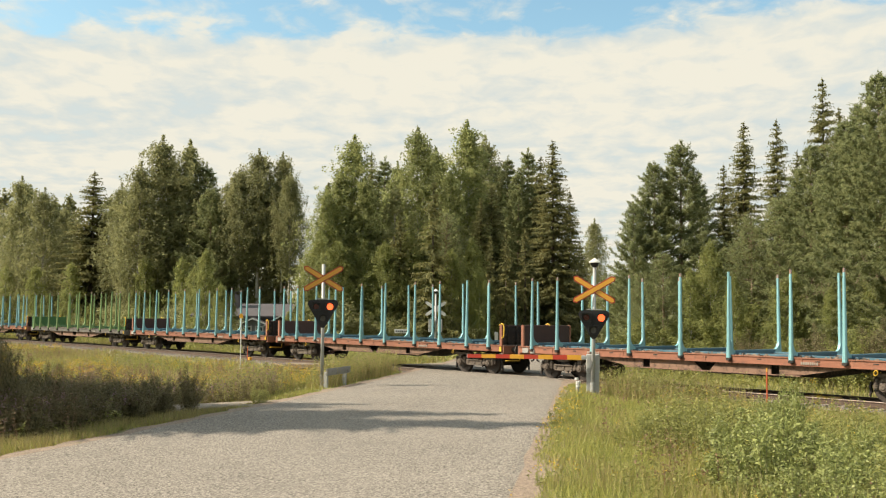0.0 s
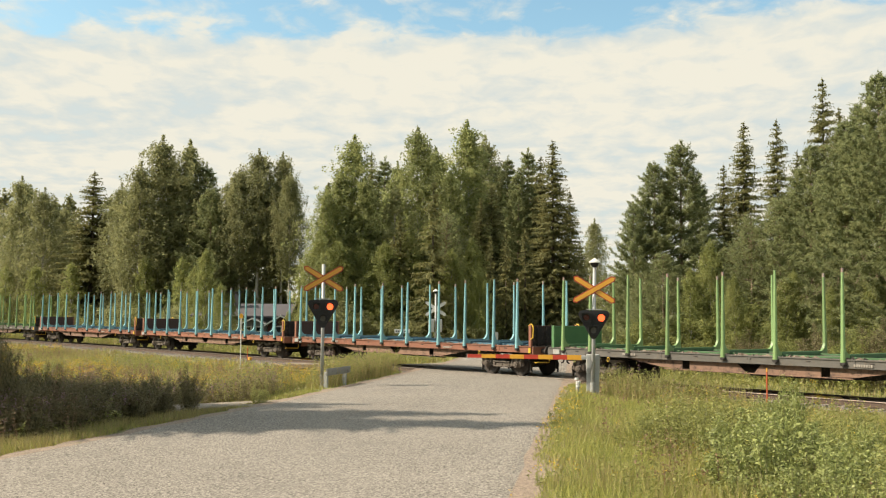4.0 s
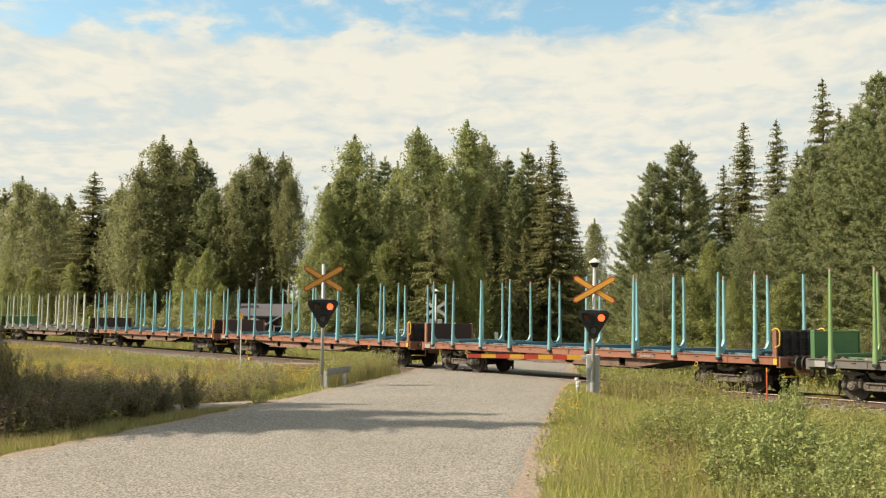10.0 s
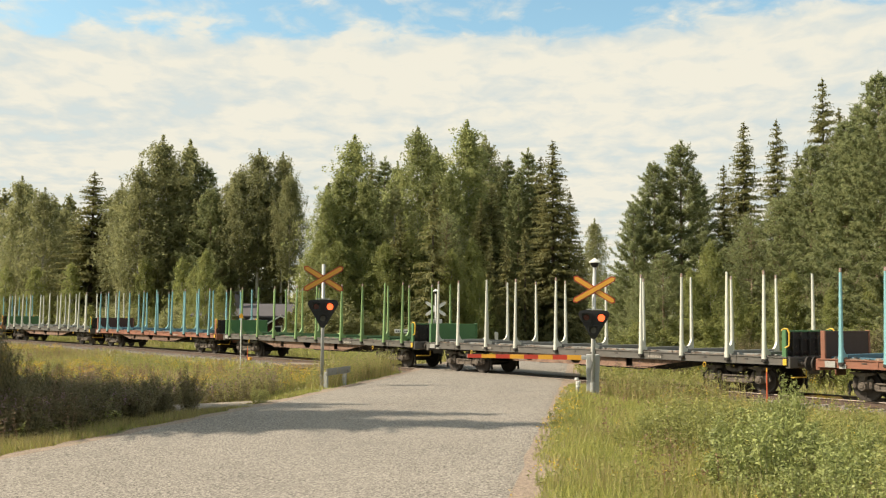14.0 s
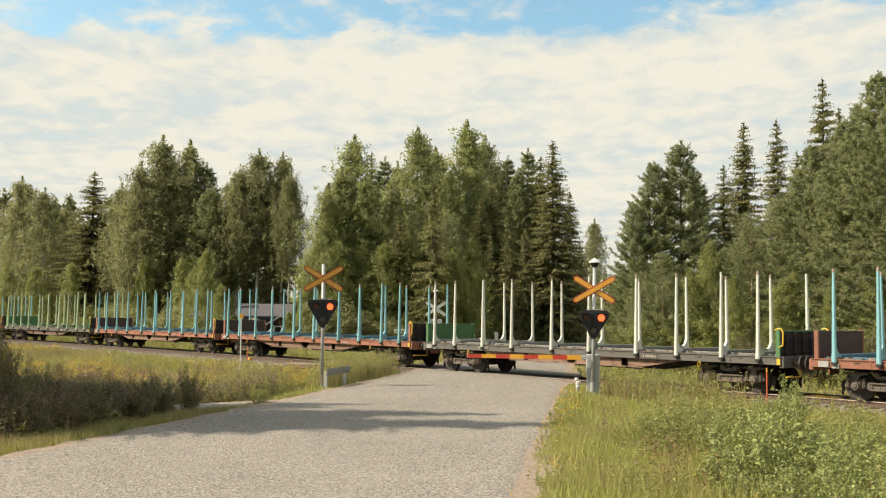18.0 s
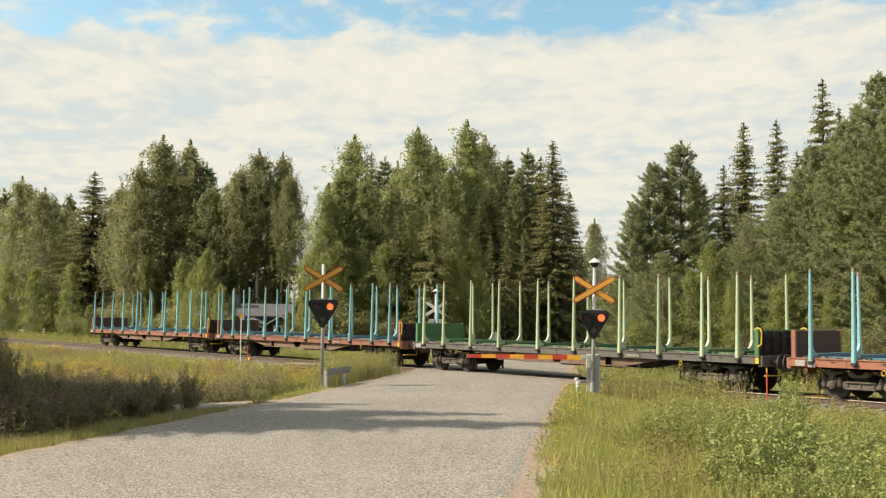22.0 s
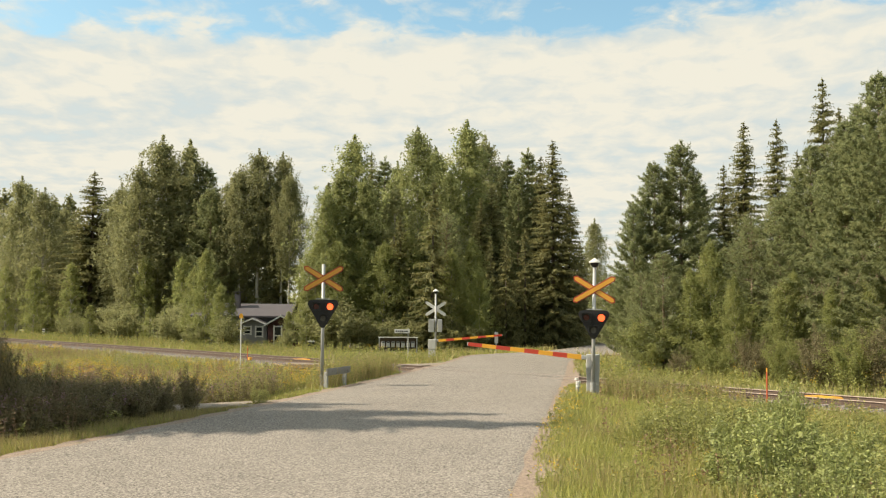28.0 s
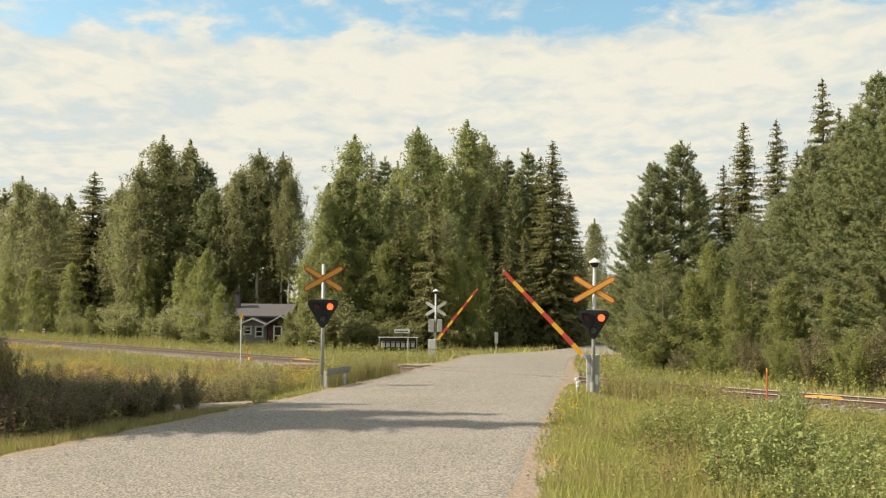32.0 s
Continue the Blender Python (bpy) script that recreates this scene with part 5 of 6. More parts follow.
def signal_post(x, y, yaw, height, lean, label):
    p = thing("crossing_signal", pose(x, y, float(ground_z(x, y)), 0, lean, yaw), label, "crossing signal", "crossing signals")
    bm = bmesh.new()
    rod(bm, (0, 0, -0.3), (0, 0, height), 0.062, seg=14)
    part("pole", bm, M["galv"], p, "galvanised steel pole", smooth=True)
    bm = bmesh.new()
    rod(bm, (0, 0, -0.3), (0, 0, 0.40), 0.080, 0.078, seg=12)
    rod(bm, (0, 0, 0.36), (0, 0, 0.43), 0.095, seg=12)
    part("pole_foot", bm, M["galv"], p)
    return p


def boom(name, m, length, stripes, label, weight=True):
    b = thing(name, m, label, "barrier boom", "barrier booms")
    step = length / stripes
    for i in range(stripes):
        bm = bmesh.new()
        w = 0.085 - 0.025 * i / stripes
        h0, h1 = 0.16 - 0.045 * i / stripes, 0.16 - 0.045 * (i + 1) / stripes
        prism(bm, [(i * step, -h0 / 2), ((i + 1) * step, -h1 / 2), ((i + 1) * step, h1 / 2), (i * step, h0 / 2)], w)
        part("stripe", bm, M["boom_yellow"] if i % 2 == 0 else M["boom_red"], b, "yellow reflective stripe" if i % 2 == 0 else "red reflective stripe").location = (0.12, 0, 0)
    for i in (stripes - 1, stripes // 2 + 1):
        bm = bmesh.new()
        box(bm, 0.10, 0.05, 0.07, 0, 0, 0, bevel=0.012)
        part("boom_light", bm, M["sign_red"], b, "small red boom light").location = (0.12 + (i + 0.45) * step, -0.06, 0.01)
    bm = bmesh.new()
    box(bm, 0.03, 0.06, 0.12, 0, 0, 0)
    part("end_cap", bm, M["grey_paint"], b).location = (0.12 + length + 0.01, 0, 0)
    bm = bmesh.new()
    box(bm, 0.16, 0.10, 0.14, 0.06, 0, 0, bevel=0.015)
    rod(bm, (0, -0.06, 0), (0, 0.16, 0), 0.05, seg=10)
    part("hinge", bm, M["galv"], b)
    return b


def build_crossing():
    near = signal_post(4.97, 32.99, -9, 4.34, 0.9, "crossing signal with yellow cross, red light lit, bell on top")
    saltire(near, 3.49, 0.80, 0.20, 31, M["sign_yellow"], M["sign_red"], label="yellow sign arm with red border")
    signal_head(near, 2.81)
    lantern(near, 4.38)
    left = signal_post(-4.26, 35.55, 7, 4.40, 0.0, "crossing signal with yellow cross, red light lit, beside the road")
    saltire(left, 3.88, 0.81, 0.20, 31, M["sign_yellow"], M["sign_red"], label="yellow sign arm with red border")
    signal_head(left, 3.13, w=1.08, h=1.0)
    far = signal_post(-0.43, 63.7, 180, 4.34, 0.0, "crossing signal beyond the track, seen from behind")
    saltire(far, 3.28, 0.78, 0.20, 33, M["white_paint"], M["white_paint"], label="pale grey back of a sign arm")
    lantern(far, 4.38)
    bm = bmesh.new()
    box(bm, 0.36, 0.26, 0.82, 0.27, 0.12, 2.2, bevel=0.02)
    box(bm, 0.30, 0.26, 0.82, -0.27, 0.12, 2.2, bevel=0.02)
    part("lamp_case", bm, M["grey_paint"], far, "pale lamp cases from behind")
    # barrier machines
    for (x, y, yaw, w) in ((5.02, 33.27, -9, 0.45), (-0.62, 63.54, 171, 0.50)):
        c = thing("barrier_machine", pose(x, y, float(ground_z(x, y)), 0, 0, yaw), "grey steel barrier drive cabinet on a pedestal", "barrier machine", "barrier machines")
        bm = bmesh.new()
        box(bm, w, 0.40, 0.62, 0, 0, 1.04, bevel=0.02)
        part("cabinet", bm, M["grey_paint"], c)
        bm = bmesh.new()
        box(bm, w * 0.94, 0.36, 1.0, 0, 0, 0.24, bevel=0.02)
        part("pedestal", bm, M["grey_paint"], c)
        bm = bmesh.new()
        box(bm, w * 0.7, 0.012, 0.45, 0, -0.206, 1.05, bevel=0.004)
        part("cabinet_door", bm, M["galv"], c)
    # boom along local x, lifted by turning about y
    road = math.degrees(math.atan2(0.17, 1.0))
    b = boom("barrier_boom", pose(4.72, 32.94, 1.14, 0, 0, 180 - road), 3.80, 8, "red and yellow striped barrier boom at the road")
    BOOMS.append((b, 1, (0.3, 5.8, 11.3, 16.7, 21.8, 26.9, 31.9, 37.2, 41.8, 46.3)))
    b = boom("barrier_boom", pose(-0.36, 63.54, 0.88, 0, 1.2, -road), 4.08, 8, "red and yellow striped barrier boom beyond the track")
    BOOMS.append((b, 1, (0.0, 6.8, 12.8, 18.7, 25.0, 31.0, 36.6, 42.8, 48.5, 53.0)))


build_crossing()


# ---- small things along the road and the track ----
def simple(name, m, label, category, group=""):
    return thing(name, m, label, category, group)


def build_small():
    # guard rail stub
    g = simple("guard_rail", pose(-3.72, 35.72, float(ground_z(-3.7, 35.72)), 0, 0, 75), "short weathered steel guard rail on a stub post", "guard rail")
    bm = bmesh.new()
    prism(bm, [(-0.04, 0.42), (0.0, 0.44), (0.0, 0.50), (-0.04, 0.54), (0.0, 0.58), (0.0, 0.65), (-0.04, 0.67), (-0.06, 0.65), (-0.06, 0.44)], 2.3, axis="x")
    part("rail", bm, M["rail_grey"], g)
    for x in (-0.95, 0.85):
        bm = bmesh.new()
        box(bm, 0.14, 0.12, 0.85, x, 0.06, 0.12, bevel=0.01)
        part("post", bm, M["grey_paint"], g)
    # reflector post
    r = simple("marker_post", pose(4.38, 32.34, float(ground_z(4.38, 32.34))), "short grey marker post with two white caps", "marker post")
    bm = bmesh.new()
    rod(bm, (0, 0, -0.2), (0, 0, 0.46), 0.06, seg=10)
    part("post", bm, M["grey_paint"], r)
    for z, w in ((0.40, 0.17), (0.50, 0.13)):
        bm = bmesh.new()
        rod(bm, (-0.03 if z > 0.45 else 0.03, 0, z), (-0.03 if z > 0.45 else 0.03, 0, z + 0.07), w * 0.5, w * 0.42, seg=12)
        rod(bm, (0.02, -0.02, z - 0.12), (0.02, -0.02, z - 0.05), 0.07, 0.075, seg=10)
        part("cap", bm, M["white_paint"], r, "white cap")
    # slim pole with a small yellow plate
    x, y = -10.6, 52.59
    p = simple("track_sign", pose(x, y, float(ground_z(x, y))), "slim white pole with a small yellow plate", "sign post")
    bm = bmesh.new()
    rod(bm, (0, 0, -0.2), (0, 0, 2.86), 0.03, seg=8)
    part("pole", bm, M["white_paint"], p)
    bm = bmesh.new()
    prism(bm, [(-0.10, 2.74), (0.10, 2.74), (0.10, 2.92), (0, 3.0), (-0.10, 2.92)], 0.02, at=-0.05)
    part("plate", bm, M["boom_yellow"], p)
    # orange snow stakes
    for x, y, h in ((10.25, 31.58, 1.25), (-11.15, 57.3, 0.95)):
        p = simple("snow_stake", pose(x, y, float(ground_z(x, y))), "thin orange snow stake beside the rails", "stake", "snow stakes")
        bm = bmesh.new()
        rod(bm, (0, 0, -0.2), (0, 0, h), 0.022, seg=6)
        part("rod", bm, M["sign_yellow"], p)
        bm = bmesh.new()
        rod(bm, (0, 0, 0.1), (0, 0, h - 0.13), 0.026, seg=6)
        part("band", bm, M["stake_orange"], p, "red-orange sleeve")
    # yellow ramps between the rails
    for u, L in ((-17.2, 1.3), (-48.9, 0.95)):
        x, y, head = track_xy(u, 0)
        d = simple("track_ramp", pose(x, y, -0.2, 0, 0, head), "yellow steel ramp lying between the rails", "track ramp", "track ramps")
        for yy in (-0.36, 0.36):
            bm = bmesh.new()
            prism(bm, [(-L / 2, 0), (L / 2, 0), (L / 2 - 0.25, 0.16), (-L / 2 + 0.1, 0.16)], 0.62, at=yy)
            part("plate", bm, M["boom_yellow"], d)
    x, y, head = track_xy(-51.4, -1.6)
    d = simple("cable_box", pose(x, y, -0.3, 0, 0, head), "small orange cable box beside the rails", "cable box")
    bm = bmesh.new()
    box(bm, 0.20, 0.18, 0.16, 0, 0, 0.22, bevel=0.02)
    part("case", bm, M["sign_yellow"], d)
    # white distance posts
    for px, depth, h, w in ((81, 110, 0.95, 0.28), (196, 101, 0.45, 0.16), (326, 87, 0.5, 0.18)):
        x = lies(px, depth)
        d = simple("distance_post", pose(x, depth, float(ground_z(x, depth))), "white painted distance post with dark top", "distance post", "distance posts")
        bm = bmesh.new()
        box(bm, w, 0.10, h, 0, 0, h / 2, bevel=0.015)
        part("post", bm, M["white_paint"], d)
        bm = bmesh.new()
        box(bm, w * 0.9, 0.11, 0.1, 0, 0, h * 0.8)
        part("band", bm, M["signal_black"], d)
    # utility box at the edge of the woods
    x, y = lies(553, 80), 80.0
    d = simple("utility_box", pose(x, y, float(ground_z(x, y)), 0, 0, 8), "small dark utility box with a pale lid", "utility box")
    bm = bmesh.new()
    box(bm, 0.52, 0.40, 0.62, 0, 0, 0.30, bevel=0.02)
    part("case", bm, M["hood_grey"], d)
    bm = bmesh.new()
    box(bm, 0.60, 0.48, 0.10, 0, 0, 0.66, bevel=0.02)
    part("lid", bm, M["white_paint"], d, "pale lid")
    # letter boxes
    x, y = -3.2, 72.41
    m = simple("mailbox_stand", pose(x, y, float(ground_z(x, y)), 0, 0, 3), "row of pale mailboxes on a framed stand", "mailbox stand")
    for xx in (-1.36, 1.36):
        bm = bmesh.new()
        box(bm, 0.07, 0.07, 1.35, xx, 0, 0.5)
        part("post", bm, M["galv"], m)
    bm = bmesh.new()
    box(bm, 2.86, 0.45, 0.05, 0, 0.05, 1.17)
    part("roof", bm, M["white_paint"], m)
    bm = bmesh.new()
    box(bm, 2.7, 0.35, 0.04, 0, 0.05, 0.42)
    part("shelf", bm, M["bark_dark"], m)
    bm = bmesh.new()
    box(bm, 2.7, 0.03, 0.7, 0, 0.24, 0.80)
    part("back", bm, M["bark_dark"], m)
    for i in range(7):
        bm = bmesh.new()
        box(bm, 0.26, 0.28, 0.40, -1.08 + 0.36 * i, 0.02, 0.66, bevel=0.02)
        bx = part("mailbox", bm, M["grey_paint"], m, "pale grey mailbox")
        bm = bmesh.new()
        box(bm, 0.22, 0.02, 0.05, -1.08 + 0.36 * i, -0.13, 0.80)
        part("flap", bm, M["signal_black"], bx)
    x, y = -2.25, 65.88
    s = simple("street_sign", pose(x, y, float(ground_z(x, y))), "white road sign panel on a thin post", "road sign")
    bm = bmesh.new()
    rod(bm, (0, 0, -0.2), (0, 0, 1.95), 0.035, seg=8)
    part("post", bm, M["grey_paint"], s)
    bm = bmesh.new()
    box(bm, 1.0, 0.03, 0.26, -0.40, -0.04, 1.78, bevel=0.006)
    pl = part("panel", bm, M["white_paint"], s)
    bm = bmesh.new()
    for i in range(6):
        box(bm, 0.10, 0.006, 0.09, -0.78 + 0.14 * i, -0.06, 1.78)
    part("lettering", bm, M["signal_black"], pl, "dark unreadable letters")
    x, y = 3.95, 72.96
    s = simple("back_of_sign", pose(x, y, float(ground_z(x, y))), "narrow grey sign seen from behind", "road sign")
    bm = bmesh.new()
    rod(bm, (0, 0, -0.2), (0, 0, 1.5), 0.035, seg=8)
    part("post", bm, M["galv"], s)
    bm = bmesh.new()
    box(bm, 0.26, 0.02, 0.82, 0, -0.04, 1.28, bevel=0.005)
    part("panel", bm, M["grey_paint"], s)


build_small()


def build_house():
    # wall and porch tones are darkened to include the shade of nearby trees
    M["house_wall"] = mat("house_boards", (0.085, 0.088, 0.095), 0.8, vary=0.3, scale=1, fine=14)
    M["porch_wall"] = mat("porch_boards", (0.19, 0.19, 0.19), 0.8, vary=0.25, scale=1, fine=14)
    M["house_red"] = mat("house_red", (0.06, 0.02, 0.018), 0.8, vary=0.3, scale=1, fine=14)
    M["roof_grey"] = mat("roof_felt", (0.078, 0.07, 0.076), 0.75, vary=0.3, scale=1.2, fine=14)
    M["glass"] = mat("window_glass", (0.02, 0.025, 0.03), 0.08, vary=0.1, scale=1, fine=10, bump=0.0)
    h = thing("house", pose(-17.3, 86.02, -0.2, 0, 0, 0), "low grey boarded house with grey roof and chimney", "house")
    bm = bmesh.new()
    box(bm, 7.6, 5.0, 2.5, 0, 2.5, 1.25)
    part("wall", bm, M["house_wall"], h)
    bm = bmesh.new()
    prism(bm, [(-0.6, 2.40), (2.5, 3.46), (5.6, 2.40), (5.6, 2.53), (2.5, 3.60), (-0.6, 2.53)], 8.6, axis="x", at=0)
    roof = part("roof", bm, M["roof_grey"], h)
    bm = bmesh.new()
    box(bm, 0.45, 0.5, 1.4, -0.7, 1.6, 3.70, bevel=0.02)
    for cx in (-0.88, -0.52):
        box(bm, 0.05, 0.4, 0.2, cx, 1.6, 4.48)
    box(bm, 0.72, 0.7, 0.07, -0.7, 1.6, 4.60)
    part("chimney", bm, M["roof_grey"], roof)
    # two gabled bays
    for x, w, d, wallm, name, e, t in ((1.25, 2.3, 1.2, "porch_wall", "porch", 1.75, 2.22), (3.75, 2.3, 1.9, "house_red", "porch", 1.75, 2.46)):
        bm = bmesh.new()
        prism(bm, [(x - w / 2, 0), (x + w / 2, 0), (x + w / 2, e), (x, t), (x - w / 2, e)], d, at=-d / 2)
        bay = part(name, bm, M[wallm], h, "gabled bay")
        bm = bmesh.new()
        o = 0.28
        prism(bm, [(x - w / 2 - o, e - 0.1), (x, t + 0.04), (x + w / 2 + o, e - 0.1), (x + w / 2 + o, e + 0.02), (x, t + 0.16), (x - w / 2 - o, e + 0.02)], d + 0.5, at=-d / 2 - 0.2)
        part("bay_roof", bm, M["roof_grey"], bay)
        bm = bmesh.new()
        prism(bm, [(x - w / 2 - o, e - 0.12), (x, t + 0.02), (x + w / 2 + o, e - 0.12), (x + w / 2 + o, e + 0.02), (x, t + 0.15), (x - w / 2 - o, e + 0.02)], 0.04, at=-d - 0.48)
        part("bargeboard", bm, M["white_paint"], bay, "white bargeboard")
    for x, y, w, z0, z1 in ((0.75, -1.22, 0.6, 1.0, 1.6), (1.75, -1.22, 0.6, 0.8, 1.6), (3.45, -1.92, 0.65, 0.1, 1.65), (-2.2, -0.02, 0.9, 1.0, 1.7), (2.5, -0.02, 0.3, 1.0, 1.6)):
        bm = bmesh.new()
        for sx in (-1, 1):
            box(bm, 0.12, 0.06, z1 - z0 + 0.2, x + sx * (w / 2), y - 0.02, (z0 + z1) / 2)
        for z in (z0, z1, (z0 + z1) / 2):
            box(bm, w, 0.05, 0.09, x, y - 0.015, z)
        win = part("window" if z0 > 0.5 else "door", bm, M["white_paint"], h, "white framed window" if z0 > 0.5 else "white framed glazed door")
        bm = bmesh.new()
        box(bm, w, 0.02, z1 - z0, x, y, (z0 + z1) / 2)
        part("pane", bm, M["glass"], win)


build_house()

# ---- grass, weeds and flowers ----
def scatter(rng, n, x0, x1, y0, y1, keep):
    x, y = rng.uniform(x0, x1, n), rng.uniform(y0, y1, n)
    ok = keep(x, y)
    x, y = x[ok], y[ok]
    return np.stack([x, y, ground_z(x, y)], 1)


LANES = (((-3.6, 29.7), (-6.9, 27.3), (-11, 24.9), (-18, 21.8)), ((0.9, 53.9), (-1.0, 51.8), (-3.2, 51.1), (-8, 51.7)))


def lane_gap(x, y):
    """Distance from the gravel lanes."""
    d = np.full(np.shape(x), 9.0)
    for line in LANES:
        for (ax, ay), (bx, by) in zip(line, line[1:]):
            t = np.clip(((x - ax) * (bx - ax) + (y - ay) * (by - ay)) / ((bx - ax) ** 2 + (by - ay) ** 2), 0, 1)
            d = np.minimum(d, np.hypot(x - ax - t * (bx - ax), y - ay - t * (by - ay)))
    return d


def blades(rng, pts, h, w, lean=0.35):
    """Upright blades on those places."""
    n = len(pts)
    h = np.broadcast_to(h, n) * rng.uniform(0.6, 1.25, n)
    ax = unit(np.stack([rng.normal(0, lean, n), rng.normal(0, lean, n), np.ones(n)], 1))
    c = pts + ax * (h * 0.42)[:, None]
    return leaf_blades(rng, c, ax, h, np.broadcast_to(w, n))


def herbs(rng, pts, h, leaves, size):
    """Leafy stems; returns the corners of leaves and stems, and the tips."""
    n = len(pts)
    hh = h * rng.uniform(0.6, 1.25, n)
    ax = unit(np.stack([rng.normal(0, 0.16, n), rng.normal(0, 0.16, n), np.ones(n)], 1))
    stems = leaf_blades(rng, pts + ax * (hh / 2)[:, None], ax, hh, 0.014)
    t = rng.uniform(0.15, 1.0, (n, leaves))
    c = pts[:, None] + ax[:, None] * (hh[:, None] * t)[..., None]
    a = rng.uniform(0, 2 * math.pi, (n, leaves))
    out = np.stack([np.cos(a), np.sin(a), rng.uniform(-0.3, 0.7, (n, leaves))], -1)
    out = unit(out)
    ln = size[0] * rng.uniform(0.6, 1.3, (n, leaves)) * (1.15 - 0.5 * t)
    c = c + out * ln[..., None] * 0.55
    lv = leaf_blades(rng, c.reshape(-1, 3), out.reshape(-1, 3), ln.ravel(), size[1])
    return np.concatenate([stems, lv]), pts + ax * hh[:, None]


def heads(rng, tips, k, spread, size):
    """Clusters of small blossoms on the tips."""
    c = np.repeat(tips, k, 0) + rng.normal(0, 1, (len(tips) * k, 3)) * np.array(spread)
    return leaf_blades(rng, c, unit(rng.normal(size=c.shape)), size, size * 0.8)


def stuff(name, blocks, material, label, category):
    return tagged(new(name, leaf_mesh(name, blocks, material)), label, category, kind="stuff")


def build_meadow():
    rng = np.random.default_rng(11)
    green, dry, herb, yellow, purple, dark = [], [], [], [], [], []
    X, Y = (lambda q: q[:, 0]), (lambda q: q[:, 1])

    def sow(pts, hgt, patch, share, slim=1.0, lean=0.38):
        """Grass over those places, green and dry in patches."""
        pn = patchy(X(pts), Y(pts), patch, 3) + 0.5 * patchy(X(pts), Y(pts), patch * 4, 5)
        sel = rng.uniform(0, 1, len(pts)) < np.clip(share + 0.5 * pn, 0.04, 0.85)
        w = (0.006 + 0.00055 * Y(pts)) * slim
        green.append(blades(rng, pts[~sel], hgt[~sel], w[~sel], lean))
        dry.append(blades(rng, pts[sel], hgt[sel] * 1.25, w[sel] * 0.8, 0.26))

    # verge on the sunny side: short grass by the road, taller behind
    def verge(x, y):
        return (off_road(x, y) > 0.10 + 0.18 * (1 + patchy(x, y, 1.2, 6))) & (x > edge_x(EDGE_R, y)) & (track_lat(x, y)[0] < -2.4) & (x < 0.50 * y + 1.0)

    pts = scatter(rng, 330000, 0.5, 17, 9, 37, verge)
    d = off_road(X(pts), Y(pts))
    hgt = np.where(d < 1.6, 0.13 + 0.10 * d, 0.29 + 0.08 * np.minimum(d - 1.6, 3)) * (1 + 0.35 * patchy(X(pts), Y(pts), 0.9, 4))
    lat = track_lat(X(pts), Y(pts))[0]
    hgt = np.where(lat > -7, np.minimum(hgt, 0.20 + 0.08 * (-lat - 2.4)), hgt)
    sow(pts, hgt, 0.9, 0.04, lean=0.48)
    # leafy weeds of that verge
    pts = scatter(rng, 14000, 2, 17, 9.5, 34, lambda x, y: verge(x, y) & (off_road(x, y) > 2.6 + 1.2 * patchy(x, y, 0.5, 8) + rng.normal(0, 0.5, np.shape(x))) & (track_lat(x, y)[0] < -3.4) & (patchy(x, y, 0.45, 1) > -0.45))
    q, tips = herbs(rng, pts, 0.46 * (1 + 0.4 * patchy(X(pts), Y(pts), 1.1, 27)), 20, (0.09, 0.024))
    herb.append(q)
    k = rng.uniform(0, 1, len(tips)) < 0.08
    yellow.append(heads(rng, tips[k], 9, (0.03, 0.03, 0.05), 0.026))
    k = rng.uniform(0, 1, len(tips)) < 0.006
    purple.append(heads(rng, tips[k], 12, (0.02, 0.02, 0.10), 0.026))
    # single tall shoots that stand over the rest
    pts = scatter(rng, 520, 4.5, 12, 12.5, 24, lambda x, y: verge(x, y) & (off_road(x, y) > 3.2) & (patchy(x, y, 0.8, 14) > 0.15))
    q, tips = herbs(rng, pts, 0.85, 40, (0.10, 0.026))
    herb.append(q)
    pts = scatter(rng, 2600, 3.5, 13, 11, 25, lambda x, y: verge(x, y) & (off_road(x, y) > 2.2) & (patchy(x, y, 0.9, 15) > -0.1))
    dry.append(blades(rng, pts, 0.75, 0.014, 0.22))
    # yellow flowers on the road's edge
    pts = scatter(rng, 5000, 0, 6, 9.5, 33, lambda x, y: (0.12 < off_road(x, y)) & (off_road(x, y) < 0.9) & (x > edge_x(EDGE_R, y)) & (patchy(x, y, 0.8, 2) > 0.0))
    q, tips = herbs(rng, pts, 0.32, 10, (0.06, 0.02))
    herb.append(q)
    k = rng.uniform(0, 1, len(tips)) < 0.30
    yellow.append(heads(rng, tips[k], 5, (0.03, 0.03, 0.02), 0.03))

    # meadow between road and track on the other side
    def meadow(x, y):
        return (off_road(x, y) > 0.10 + 0.2 * (1 + patchy(x, y, 1.1, 6))) & (x < edge_x(EDGE_L, y)) & (track_lat(x, y)[0] < -2.4) & (x > -0.50 * y - 2) & ((lane_gap(x, y) > 0.75) | (lane_gap(x, y) < 0.22))

    pts = np.concatenate([scatter(rng, 230000, -48, 0, 14, 100, meadow), scatter(rng, 110000, -14, -3, 14, 33, meadow)])
    d, lg, lat = off_road(X(pts), Y(pts)), lane_gap(X(pts), Y(pts)), track_lat(X(pts), Y(pts))[0]
    hgt = np.where(d < 1.4, 0.13 + 0.18 * d, 0.40) * (1 + 0.4 * patchy(X(pts), Y(pts), 0.5, 4) + 0.4 * patchy(X(pts), Y(pts), 1.6, 7))
    hgt = np.where((X(pts) > -11) & (Y(pts) < 28) & (d < 2.6), np.minimum(hgt, 0.13 + 0.09 * d), hgt)
    hgt = np.where((np.abs(X(pts) + 4.0) < 1.3) & (Y(pts) > 30.5) & (Y(pts) < 36.5), np.minimum(hgt, 0.14), hgt)
